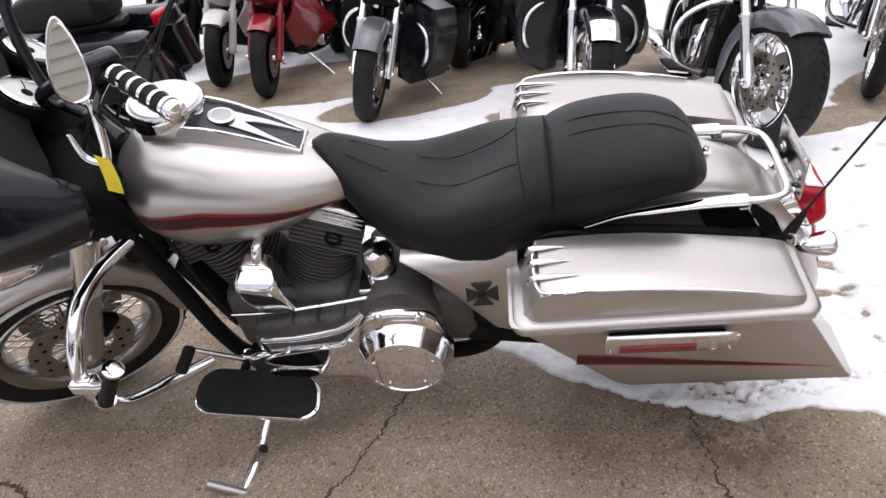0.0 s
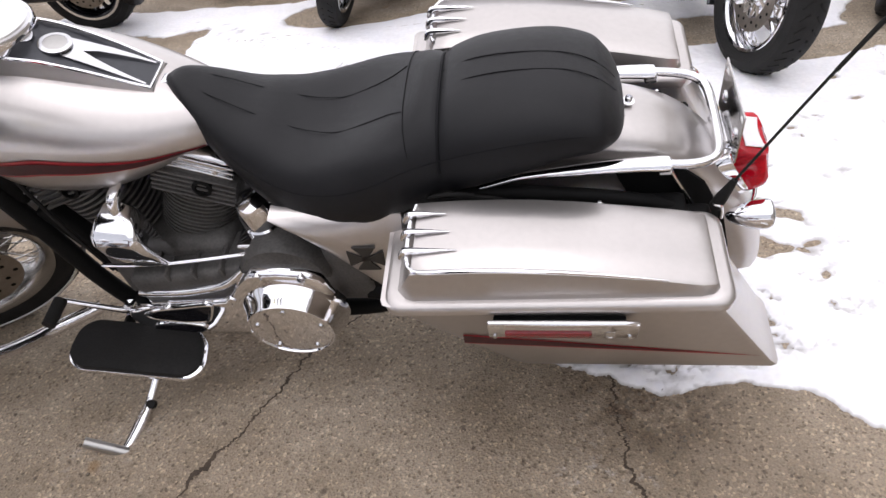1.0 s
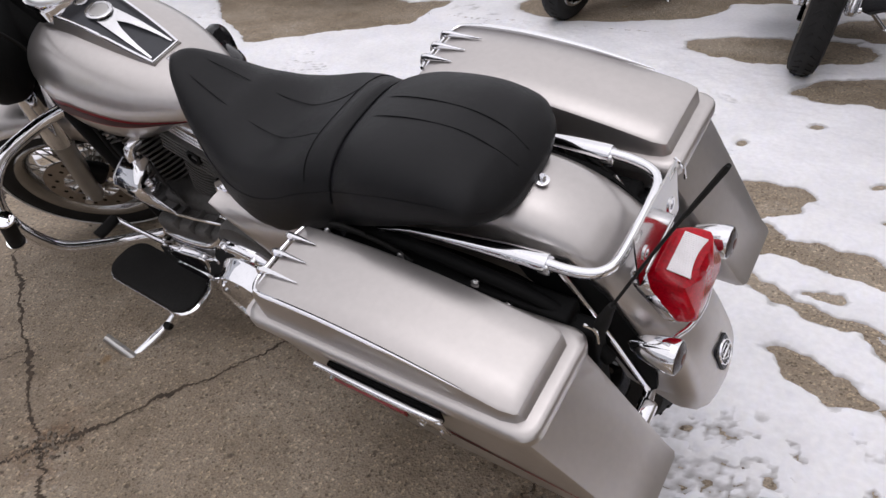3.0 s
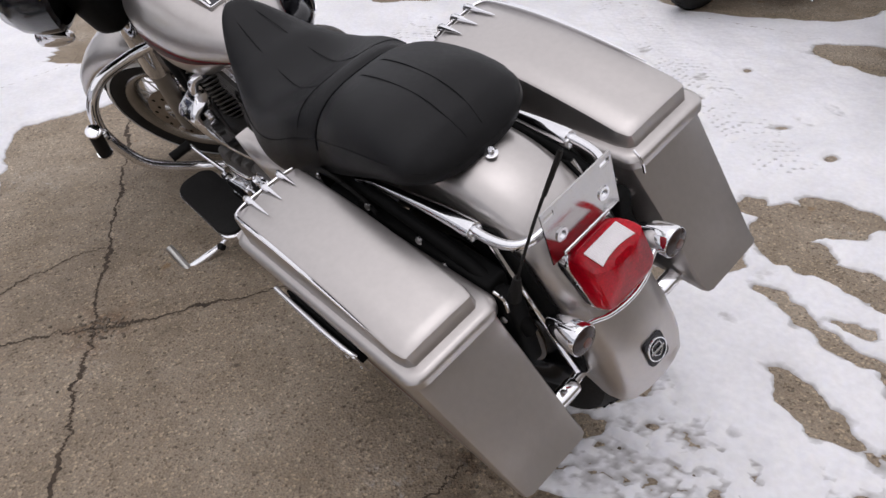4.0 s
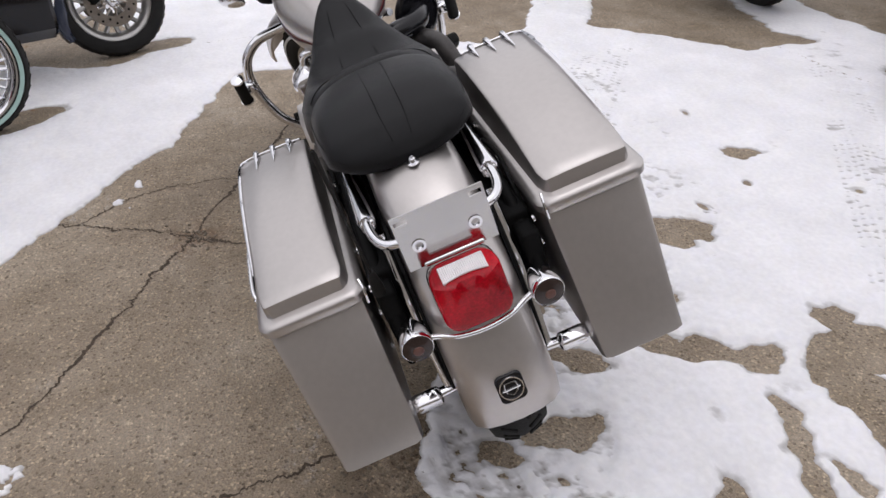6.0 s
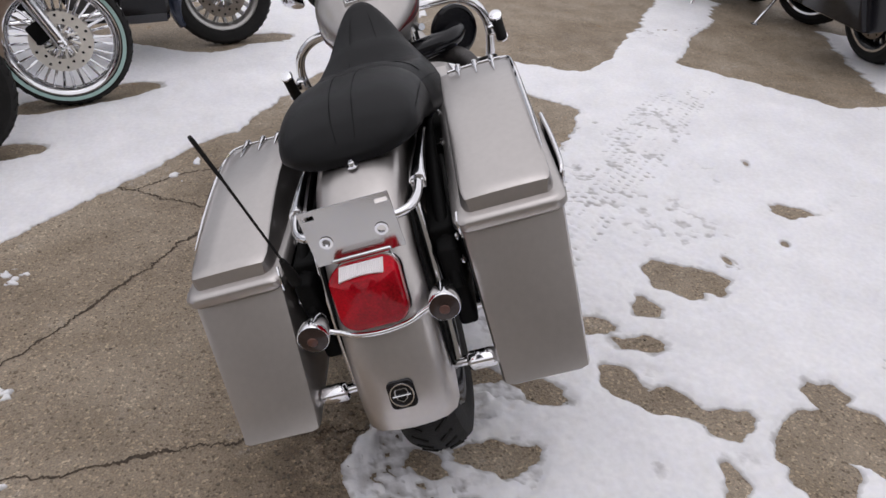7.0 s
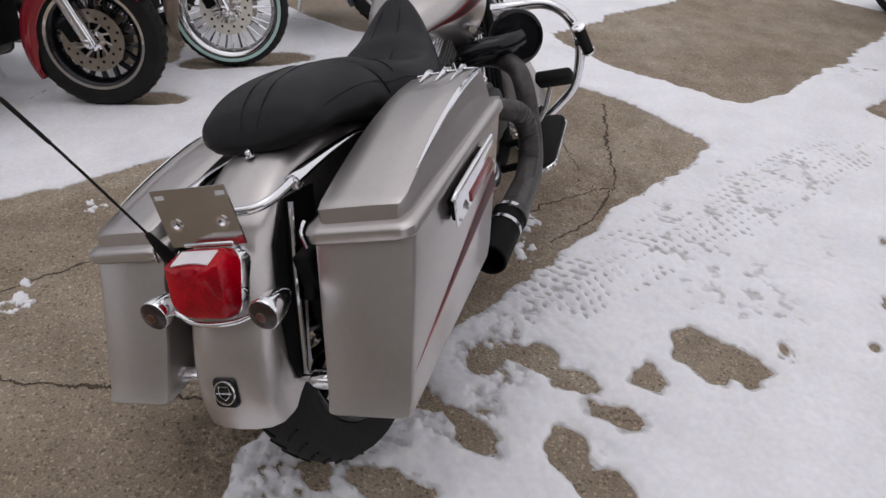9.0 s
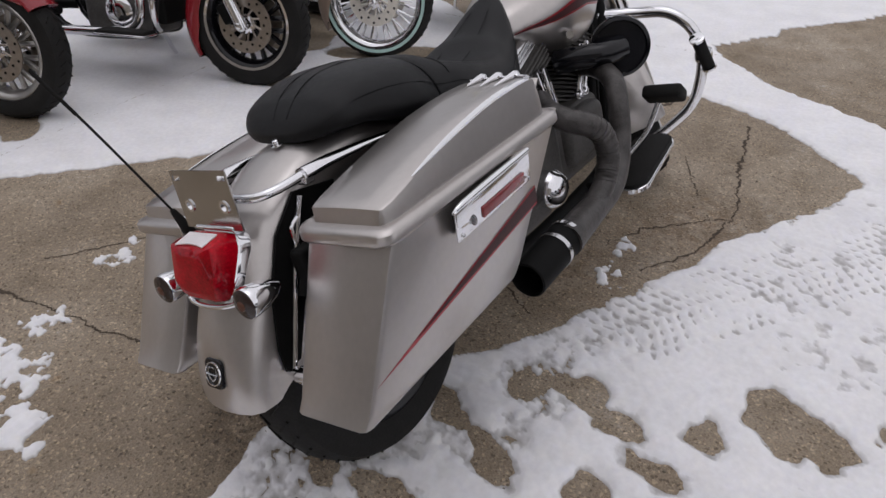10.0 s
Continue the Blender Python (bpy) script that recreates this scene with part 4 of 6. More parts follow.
# crash bars with highway pegs
for s in (-1, 1):
    path = [(-1.27, .09, .735), (-1.315, .14, .722), (-1.345, .20, .712), (-1.358, .29, .700), (-1.362, .352, .660), (-1.375, .382, .60), (-1.390, .388, .53), (-1.392, .370, .44), (-1.385, .335, .365), (-1.365, .26, .300), (-1.335, .195, .262), (-1.24, .12, .25)]
    g = Geo().tube([(x, s * y, z) for x, y, z in path], .0182, 16, 5)
    bar = part("crash_bar", g, CHROME, bike, "curved chrome engine guard")
    part("clamp", Geo().box((-1.375, s * .398, .545), (.062, .046, .042), .012), CHROME, bar, "chrome peg mount")
    peg = Geo().tube([(-1.262, s * .418, .622), (-1.322, s * .427, .522)], .021, 16, 1, .85)
    pg = part("highway_peg", peg, RUBBER, bar, "black rubber peg with chrome ends")
    part("peg_arm", Geo().tube([(-1.375, s * .402, .548), (-1.335, s * .415, .555), (-1.295, s * .42, .572)], .012, 10, 3), CHROME, bar)
for s in (-1, 1):
    part("peg_cap", Geo().lathe([(.024, -.006), (.024, .002), (.018, .004)], (-1.260, s * .418, .625), (.5, 0, .86), 16), CHROME, bike)
    part("peg_cap", Geo().lathe([(.024, -.002), (.024, .006), (.018, .008)], (-1.324, s * .427, .519), (-.5, 0, -.86), 16), CHROME, bike)

# exhaust, wrapped, with a short black muffler on the right side
g = Geo().tube([(-.78, .11, .60), (-.66, .20, .605), (-.60, .285, .595), (-.625, .335, .57), (-.672, .343, .525), (-.690, .340, .455), (-.66, .333, .395), (-.58, .330, .362), (-.41, .333, .347)], .031, 14, 5)
g.tube([(-1.07, .11, .62), (-1.00, .20, .625), (-.93, .275, .60), (-.885, .30, .53), (-.86, .305, .45), (-.80, .315, .385), (-.70, .326, .355), (-.56, .330, .352), (-.40, .334, .347)], [.031] * 6 + [.034, .040, .045], 14, 5)
exh = part("exhaust", g, WRAP, bike, "fabric-wrapped exhaust headers with a black muffler")
g = Geo()
pts, rs = curve_through([Vector(p) for p in [(-.60, .285, .595), (-.625, .335, .57), (-.672, .343, .525), (-.690, .340, .455), (-.66, .333, .395)]], [.033] * 5, 7)
for i in range(len(pts) - 1):
    d = (pts[i + 1] - pts[i]).normalized()
    g.ring([(.0305, -.0008), (.0318 + .0012 * math.sin(i * 2.7), -.0008), (.0318 + .0012 * math.sin(i * 1.9), .005), (.0305, .005)], pts[i], d + Vector((.12 + .08 * math.sin(i * 1.3), .1, .1 * math.sin(i * 2.1))), 14)
tagged(part("wrap_turn", g, WRAP, exh), kind="stuff")
muf = [(-.43, .326, .347), (-.21, .320, .334)]
ax = (Vector(muf[-1]) - Vector(muf[0])).normalized()
g = Geo().ring([(.047, 0), (.047, .212), (.043, .215), (.040, .212), (.040, .14), (.040, 0)], muf[0], ax, 36)
part("muffler", g, SATIN, exh, "short black muffler can", sharp=30)
part("muffler_core", Geo().lathe([(.040, .13), (.02, .13), (.0, .132)], muf[0], ax, 24), RUBBER, exh)
for d in (.006, .07):
    part("band_clamp", Geo().ring([(.0472, 0), (.0495, 0), (.0495, .014), (.0472, .014)], Vector(muf[0]) + ax * d, ax, 36), STEEL, exh, "steel band clamp")
g = Geo().lathe([(.03, -.07), (.05, -.05), (.06, -.02), (.086, -.012), (.092, 0), (.090, .012), (.08, .016), (.076, .010), (.045, .010), (0, .012)], (-1.05, .255, .672), (.86, .5, 0), 40)
g.tube([(-.93, .10, .67), (-.945, .17, .675), (-.98, .235, .672), (-1.04, .26, .672)], [.038, .036, .036, .038], 16, 5)
part("air_cleaner", g, GLOSS, bike, "black intake with a round cover")
part("intake_bolts", Geo().lathe([(.012, 0), (.012, .01), (0, .012)], (-1.03, .245, .675), (0, 1, 0), 8).tube([(-1.0, .12, .74), (-.93, .16, .75)], .012, 10, 1), CHROME, bike)

# -- front end --
before = set(bike.children)
for s in (-1, 1):
    g = Geo().lathe([(.020, 0), (.028, .02), (.030, .06), (.030, .30), (.034, .31), (.034, .33), (.022, .335), (.022, .78)], (AXLE_F + .01, s * .105, WHEEL - .02), (.40, 0, .92), 20)
    fork = part("fork_leg", g, ANODIZED, bike, "polished front fork leg")
    part("fork_boot", Geo().lathe([(.036, .33), (.040, .36), (.040, .60)], (AXLE_F + .01, s * .105, WHEEL - .02), (.40, 0, .92), 20), CHROME, fork)
    g = Geo().box((AXLE_F + .085, s * .085, WHEEL + .08), (.09, .04, .075), .014, Matrix.Rotation(-.7, 4, "Y"))
    part("brake_caliper", g, SATIN, fork, "black brake caliper")
part("front_axle", Geo().lathe([(.014, -.135), (.014, .135)], (AXLE_F, 0, WHEEL), (0, 1, 0), 12), CHROME, bike)
rings = []
for q in range(31):
    t = radians(-8 + 158 * q / 30)
    R0 = .352 + .040 * math.sin(min(max(t + .14, 0) * 1.1, math.pi / 2))
    nrm = Vector((math.cos(t), 0, math.sin(t)))
    c = Vector((AXLE_F, 0, WHEEL)) + nrm * R0
    if t < 0:
        c = Vector((AXLE_F, 0, WHEEL)) + nrm * (.352 + .02 * (t / -.9))
    k = .088 * (1 if q > 3 else .7 + .1 * q) * (1 - .4 * min(1, max(0, (t - .9) / .5)))
    prof = [(-.095, -k), (-.095, -.05), (-.088, -.022), (-.06, -.005), (0, .002), (.06, -.005), (.088, -.022), (.095, -.05), (.095, -k)]
    rings.append([c + nrm * h + Vector((0, y, 0)) for y, h in prof + [(y * .95, h - .005) for y, h in reversed(prof)]])
part("front_fender", Geo().loft(rings), PAINT, bike, "deep pewter front fender", sharp=55)
for s in (-1, 1):
    c = Vector((-1.60, s * .215, .935))
    d = Vector((.70, s * -.02, -.30)).normalized()
    sig = part("turn_signal", Geo().lathe([(.033, -.02), (.036, -.016), (.036, 0), (.033, .025), (.025, .05), (.014, .072), (.003, .082)], c, d, 28), CHROME, bike, "chrome bullet turn signal on the fork")
    part("lens", Geo().lathe([(.004, -.032), (.02, -.030), (.030, -.025), (.033, -.019)], c, d, 28), SMOKE, sig)
    part("signal_arm", Geo().tube([c, c + Vector((.03, -s * .07, .0)), c + Vector((.045, -s * .11, .01))], .009, 10, 3), CHROME, sig)

# fork-mounted fairing with its dash
def fair_ring(x, hw, z0, z1, zc, k=0.0):
    out = []
    for q in range(40):
        a = 2 * math.pi * q / 40
        c, s_ = math.cos(a), math.sin(a)
        e = 3.6 if s_ < 0 else 2.0
        y = hw * math.copysign(abs(c) ** (2 / e), c)
        z = zc + ((z1 - zc) if s_ > 0 else (zc - z0)) * math.copysign(abs(s_) ** (2 / e), s_)
        out.append((x + k * (abs(y) / hw) ** 2 * .10, y, z))
    return out


OUT = [(-1.80, .08, 1.00, 1.10, 1.05), (-1.78, .15, .98, 1.15, 1.06), (-1.71, .22, .960, 1.19, 1.06), (-1.60, .275, .955, 1.215, 1.06), (-1.50, .305, .955, 1.22, 1.06), (-1.41, .315, .965, 1.215, 1.06)]


def slant(ring):
    return [(x + (.42 * (z - 1.1) if z < 1.13 else .0126 - 1.5 * (z - 1.13)), y, z) for x, y, z in ring]


rings = [slant(fair_ring(*r, k=.55)) for r in OUT]
rings += [slant(fair_ring(x + .010, hw - .012, z0 + .012, z1 - .012, zc, .55)) for x, hw, z0, z1, zc in reversed(OUT[4:])]
fair = part("fairing", Geo().loft(rings, caps=False), GLOSS, bike, "gloss black fork-mounted fairing", sharp=50)
nose = fair_ring(-1.805, .05, 1.03, 1.08, 1.05)
part("nose_cap", Geo().loft([slant(fair_ring(*OUT[0], k=.55)), slant(nose)]), GLOSS, fair)
dash_rings = [slant(fair_ring(-1.445, .296, .980, 1.20, 1.07, .45)), slant(fair_ring(-1.43, .27, .99, 1.19, 1.07, .4)), slant(fair_ring(-1.40, .18, 1.0, 1.17, 1.08, .1)), slant(fair_ring(-1.395, .06, 1.03, 1.13, 1.08))]
part("lower_dash", Geo().box((-1.375, 0, .965), (.11, .46, .17), .04), SATIN, fair, "black cover below the dash")
part("dash", Geo().loft(dash_rings), SATIN, fair, "satin black inner dash")
part("fairing_bolt", Geo().lathe([(.011, 0), (.011, .004), (.006, .006)], (-1.375, -.312, 1.0), (0, -1, 0), 14), STEEL, fair)
for c, r in ((Vector((-1.34, .205, 1.092)), .052), (Vector((-1.37, .024, 1.132)), .056)):
    ax = Vector((.72, .10, .68)).normalized()
    pod = part("gauge_pod", Geo().lathe([(r * .5, -.07), (r, -.03), (r + .004, 0), (r, .002)], c, ax, 32), SATIN, fair, "black instrument pod with a white face")
    part("gauge_bezel", Geo().ring([(r - .006, -.002), (r + .002, -.002), (r + .002, .008), (r - .003, .012), (r - .006, .008)], c, ax, 32), CHROME, pod, "chrome gauge bezel")
    part("gauge_face", Geo().lathe([(r - .005, .001), (r - .005, .003), (0, .004)], c, ax, 32), WHITE, pod)
    part("gauge_hub", Geo().lathe([(.012, .003), (.012, .006), (0, .008)], c, ax, 16), SATIN, pod)
    part("gauge_needle", Geo().box(c + ax * .006 + Vector((0, .5, .2)).normalized() * .016, (.002, .034, .003), 0, Matrix.Rotation(.35, 4, "X")), SATIN, pod)
g = Geo()
rows = [fair_ring(-1.70 + .10 * q / 6, .22 - .012 * q, 1.19 + .012 * q, 1.215 + .014 * q, 1.20 + .012 * q) for q in range(7)]
part("windscreen", Geo().loft(rows), GLOSS, fair, "low dark windscreen")

turned += [o for o in bike.children if o not in before]
for ob in turned:
    ob.matrix_basis = STEER

# handlebar, left and right grips, mirrors
for side in (-1, 1):
    s = -1
    before = set(bike.children)
    g = Geo().tube([(-1.30, 0, 1.08), (-1.30, s * .08, 1.10), (-1.22, s * .20, 1.20), (-1.08, s * .27, 1.268), (-1.00, s * .297, 1.278)], .0127, 12, 5)
    hb = part("handlebar", g, GLOSS, bike, "black handlebar with ribbed grips")
    a, b = Vector((-1.0, s * .297, 1.280)), Vector((-.870, s * .395, 1.258))
    g = Geo().tube([a, b], .0175, 16, 1)
    grip = part("grip", g, RUBBER, hb, "black rubber grip with chrome rings")
    d = (b - a).normalized()
    ln = (b - a).length
    for q in range(6):
        part("grip_ring", Geo().ring([(.0176, -.003), (.0195, -.003), (.0195, .005), (.0176, .005)], a + d * (ln * (.04 + .17 * q)), d, 20), CHROME, grip)
    part("grip_end", Geo().lathe([(.018, -.012), (.019, 0), (.017, .006), (.006, .008)], b, d, 20), CHROME, grip)
    g = Geo().box(a - d * .035, (.065, .045, .05), .012, Matrix.Rotation(s * -.65, 4, "Z"))
    part("switch_pod", g, GLOSS, hb, "black switch housing")
    g = Geo().tube([a - d * .01 + Vector((-.02, 0, -.02)), a + d * .04 + Vector((-.06, s * .03, -.03)), a + d * .12 + Vector((-.07, s * .03, -.04))], [.008, .007, .009], 8, 4, .6)
    part("control_lever", g, GLOSS, hb, "black clutch lever")
    # mirror: a leaf-shaped glass in a chrome shell on a bent stem
    mc = Vector((-1.040, s * .345, 1.328))
    mn = Vector((.66, s * .62, .30)).normalized()
    mu_ = (Vector((0, 0, 1)) - mn * mn.z).normalized()
    mw = mn.cross(mu_)
    mu_, mw = mu_ * .93 - mw * .36, mw * .93 + mu_ * .36
    leaf = [(.026 * math.cos(t) * (1 - .22 * math.sin(t)) + .004 * math.sin(t), .060 * math.sin(t) - .006 * math.cos(2 * t)) for t in (2 * math.pi * q / 32 for q in range(32))]
    def ring_m(k, dd):
        return [mc + mw * (a_ * k) + mu_ * (b_ * k) + mn * dd for a_, b_ in leaf]
    mir = part("mirror", Geo().loft([ring_m(.3, -.03), ring_m(.75, -.024), ring_m(1.02, -.010), ring_m(1.13, 0), ring_m(1.09, .006), ring_m(.96, .004)]), CHROME, bike, "leaf-shaped chrome mirror")
    part("mirror_glass", Geo().loft([ring_m(.97, .003), ring_m(.96, .005)]), MIRROR, mir)
    g = Geo().tube([mc - mu_ * .048 - mn * .012, Vector((-1.066, s * .322, 1.249)), Vector((-1.052, s * .321, 1.244)), Vector((-1.058, s * .321, 1.20)), Vector((-1.069, s * .321, 1.15)), Vector((-1.080, s * .321, 1.122)), Vector((-1.098, s * .318, 1.118)), Vector((-1.120, s * .316, 1.132)), Vector((-1.126, s * .315, 1.18))], [.007, .007, .007, .0085, .0085, .008, .007, .006, .004], 10, 5)
    part("mirror_stem", g, CHROME, mir)
    if side > 0:
        for ob in bike.children:
            if ob not in before:
                ob.matrix_basis = FLIP

# yellow price tag on the bar
g = Geo()
tg = [Vector((-1.094, -.325, 1.140)), Vector((-1.062, -.335, 1.130)), Vector((-1.076, -.325, 1.050)), Vector((-1.108, -.318, 1.055))]
rows = []
for q in range(6):
    f = q / 5
    w = Vector((.006 * math.sin(f * 3), -.008 * math.sin(f * 2.5), 0))
    rows.append([tg[0].lerp(tg[3], f) + w, tg[1].lerp(tg[2], f) + w, tg[1].lerp(tg[2], f) + w + Vector((0, .0008, 0)), tg[0].lerp(tg[3], f) + w + Vector((0, .0008, 0))])
tag = part("tag", Geo().loft(rows), YELLOW, bike, "yellow card tag hanging from the handlebar")
part("tag_string", Geo().tube([(-1.068, -.329, 1.124), (-1.07, -.325, 1.15), (-1.06, -.32, 1.17)], .001, 5, 3), WHITE, tag)
# cables
for s in (-1, 1):
    g = Geo()
    g.tube([(-1.03, s * .285, 1.26), (-1.12, s * .24, 1.16), (-1.20, s * .15, 1.02), (-1.22, s * .10, .88), (-1.17, s * .115, .62), (-1.12, s * .12, .42)], .0048, 8, 5)
    part("control_cable", g, RUBBER, bike, "black control cable")
    g = Geo()
    g.tube([(-1.05, s * .28, 1.25), (-1.16, s * .22, 1.12), (-1.27, s * .12, 1.00), (-1.45, s * .10, .70), (-1.62, s * .09, .42)], .0042, 8, 5)
    part("brake_hose", g, RUBBER, bike, "black brake hose")

# ---- ground: concrete sheet, cracks and snow ----
def ground_material():
    m = bpy.data.materials.new("worn_concrete")
    m.use_nodes = True
    n, l = m.node_tree.nodes, m.node_tree.links
    b = n["Principled BSDF"]
    co = n.new("ShaderNodeTexCoord")

    def noise_tex(scale, detail=6, rough=.6):
        k = n.new("ShaderNodeTexNoise")
        k.inputs["Scale"].default_value, k.inputs["Detail"].default_value, k.inputs["Roughness"].default_value = scale, detail, rough
        l.new(co.outputs["Object"], k.inputs["Vector"])
        return k

    def ramp(src, stops):
        r = n.new("ShaderNodeValToRGB")
        els = r.color_ramp.elements
        els[0].position, els[0].color = stops[0][0], (*stops[0][1], 1)
        els[1].position, els[1].color = stops[-1][0], (*stops[-1][1], 1)
        for p, c in stops[1:-1]:
            e = els.new(p)
            e.color = (*c, 1)
        l.new(src, r.inputs["Fac"])
        return r

    def mix(kind, a, c, fac=None, value=1.0):
        k = n.new("ShaderNodeMix")
        k.data_type, k.blend_type = "RGBA", kind
        k.inputs["Factor"].default_value = value
        if fac is not None:
            l.new(fac, k.inputs["Factor"])
        l.new(a, k.inputs["A"])
        l.new(c, k.inputs["B"])
        return k.outputs["Result"]

    broad = ramp(noise_tex(1.3, 7, .65).outputs["Fac"], [(.28, (.200, .158, .112)), (.48, (.290, .238, .178)), (.72, (.385, .330, .262))])
    stain = ramp(noise_tex(4.5, 5).outputs["Fac"], [(.35, (.78, .76, .72)), (.55, (1, 1, 1))])
    col = mix("MULTIPLY", broad.outputs[0], stain.outputs[0])
    # exposed pebbles: few pale and dark stones of about a centimetre in a fine sandy matrix
    def cells(scale):
        v = n.new("ShaderNodeTexVoronoi")
        v.inputs["Scale"].default_value = scale
        l.new(co.outputs["Object"], v.inputs["Vector"])
        bw = n.new("ShaderNodeRGBToBW")
        l.new(v.outputs["Color"], bw.inputs["Color"])
        return v, bw.outputs[0]

    v, tone = cells(150)
    peb = ramp(tone, [(.14, (.42, .38, .35)), (.22, (.95, .94, .93)), (.5, (1, 1, 1)), (.77, (1.04, 1.0, .96)), (.84, (1.75, 1.7, 1.62))])
    col = mix("MULTIPLY", col, peb.outputs[0], value=.8)
    _, tone2 = cells(310)
    sand = ramp(tone2, [(.15, (.62, .60, .58)), (.45, (1, 1, 1)), (.8, (1.4, 1.37, 1.32))])
    col = mix("MULTIPLY", col, sand.outputs[0], value=.42)
    grit = ramp(noise_tex(150, 3).outputs["Fac"], [(.32, (.55, .53, .51)), (.5, (1, 1, 1)), (.68, (1.3, 1.26, 1.22))])
    col = mix("MULTIPLY", col, grit.outputs[0], value=.45)
    # small dark pits and pale salt scurf
    pits = ramp(noise_tex(46, 2, .4).outputs["Fac"], [(.27, (.38, .34, .31)), (.34, (1, 1, 1))])
    col = mix("MULTIPLY", col, pits.outputs[0], value=.8)
    patch = ramp(noise_tex(2.6, 3, .5).outputs["Fac"], [(.56, (0, 0, 0)), (.66, (1, 1, 1))])
    scurf = ramp(noise_tex(34, 6, .75).outputs["Fac"], [(.54, (0, 0, 0)), (.66, (1, 1, 1))])
    salt = mix("MULTIPLY", patch.outputs[0], scurf.outputs[0])
    sc = n.new("ShaderNodeRGB")
    sc.outputs[0].default_value = (.56, .53, .50, 1)
    sm = n.new("ShaderNodeMath")
    sm.operation = "MULTIPLY"
    sm.inputs[1].default_value = .55
    l.new(salt, sm.inputs[0])
    col = mix("MIX", col, sc.outputs[0], fac=sm.outputs[0])
    rust = ramp(noise_tex(6.5, 2).outputs["Fac"], [(.70, (0, 0, 0)), (.76, (1, 1, 1))])
    rc = n.new("ShaderNodeRGB")
    rc.outputs[0].default_value = (.25, .13, .03, 1)
    k = n.new("ShaderNodeMath")
    k.operation = "MULTIPLY"
    k.inputs[1].default_value = .45
    l.new(rust.outputs[0], k.inputs[0])
    col = mix("MIX", col, rc.outputs[0], fac=k.outputs[0])
    # damp, dirty places: under the bags, where the cracks meet, beside the gearbox side; the fourth spot just darkens
    # the ground under the engine
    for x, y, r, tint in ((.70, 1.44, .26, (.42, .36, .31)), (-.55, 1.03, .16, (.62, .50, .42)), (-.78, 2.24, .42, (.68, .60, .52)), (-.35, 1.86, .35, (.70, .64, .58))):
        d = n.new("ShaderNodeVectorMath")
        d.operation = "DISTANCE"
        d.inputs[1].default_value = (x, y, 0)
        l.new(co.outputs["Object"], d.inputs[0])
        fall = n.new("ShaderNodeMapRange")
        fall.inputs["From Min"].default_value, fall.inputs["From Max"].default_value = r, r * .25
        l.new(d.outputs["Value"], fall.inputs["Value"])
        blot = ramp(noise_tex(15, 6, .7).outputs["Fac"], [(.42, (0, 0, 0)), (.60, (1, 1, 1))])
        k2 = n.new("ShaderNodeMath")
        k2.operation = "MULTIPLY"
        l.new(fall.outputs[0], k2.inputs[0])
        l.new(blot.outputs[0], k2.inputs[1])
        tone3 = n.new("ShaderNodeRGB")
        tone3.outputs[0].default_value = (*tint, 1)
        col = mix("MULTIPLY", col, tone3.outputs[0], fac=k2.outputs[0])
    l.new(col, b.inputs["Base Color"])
    rr = ramp(noise_tex(2.2, 4).outputs["Fac"], [(.3, (.55, .55, .55)), (.6, (.85, .85, .85))])
    l.new(rr.outputs[0], b.inputs["Roughness"])
    bp = n.new("ShaderNodeBump")
    bp.inputs["Strength"].default_value, bp.inputs["Distance"].default_value = .6, .004
    l.new(noise_tex(110, 5).outputs["Fac"], bp.inputs["Height"])
    bp2 = n.new("ShaderNodeBump")
    bp2.inputs["Strength"].default_value, bp2.inputs["Distance"].default_value = .5, .006
    l.new(v.outputs["Distance"], bp2.inputs["Height"])
    l.new(bp.outputs[0], bp2.inputs["Normal"])
    l.new(bp2.outputs[0], b.inputs["Normal"])
    return m


def snow_material():
    m = material("old_snow", (0.84, 0.835, 0.855), 0.6, 0, 0, 0.10, 4, 0.5, 70)
    b = m.node_tree.nodes["Principled BSDF"]
    n, l = m.node_tree.nodes, m.node_tree.links
    # thin slush shows the wet ground; the grey also paints shade into tread pits
    co, sep, thick = n.new("ShaderNodeTexCoord"), n.new("ShaderNodeSeparateXYZ"), n.new("ShaderNodeMapRange")
    l.new(co.outputs["Object"], sep.inputs[0])
    speck, lift = n.new("ShaderNodeTexNoise"), n.new("ShaderNodeMath")
    speck.inputs["Scale"].default_value, speck.inputs["Detail"].default_value = 28, 5
    l.new(co.outputs["Object"], speck.inputs["Vector"])
    lift.operation = "MULTIPLY_ADD"
    lift.inputs[1].default_value = .0062
    l.new(speck.outputs["Fac"], lift.inputs[0])
    l.new(sep.outputs["Z"], lift.inputs[2])
    l.new(lift.outputs[0], thick.inputs["Value"])
    thick.inputs["From Min"].default_value, thick.inputs["From Max"].default_value = .0015, .0085
    blend_ = n.new("ShaderNodeMix")
    blend_.data_type = "RGBA"
    blend_.inputs["A"].default_value = (.30, .285, .275, 1)
    src = b.inputs["Base Color"].links[0].from_socket
    l.new(thick.outputs[0], blend_.inputs["Factor"])
    l.new(src, blend_.inputs["B"])
    l.new(blend_.outputs["Result"], b.inputs["Base Color"])
    b.inputs["Subsurface Weight"].default_value = .25
    b.inputs["Subsurface Radius"].default_value = (.02, .022, .028)
    b.inputs["Subsurface Scale"].default_value = .3
    return m


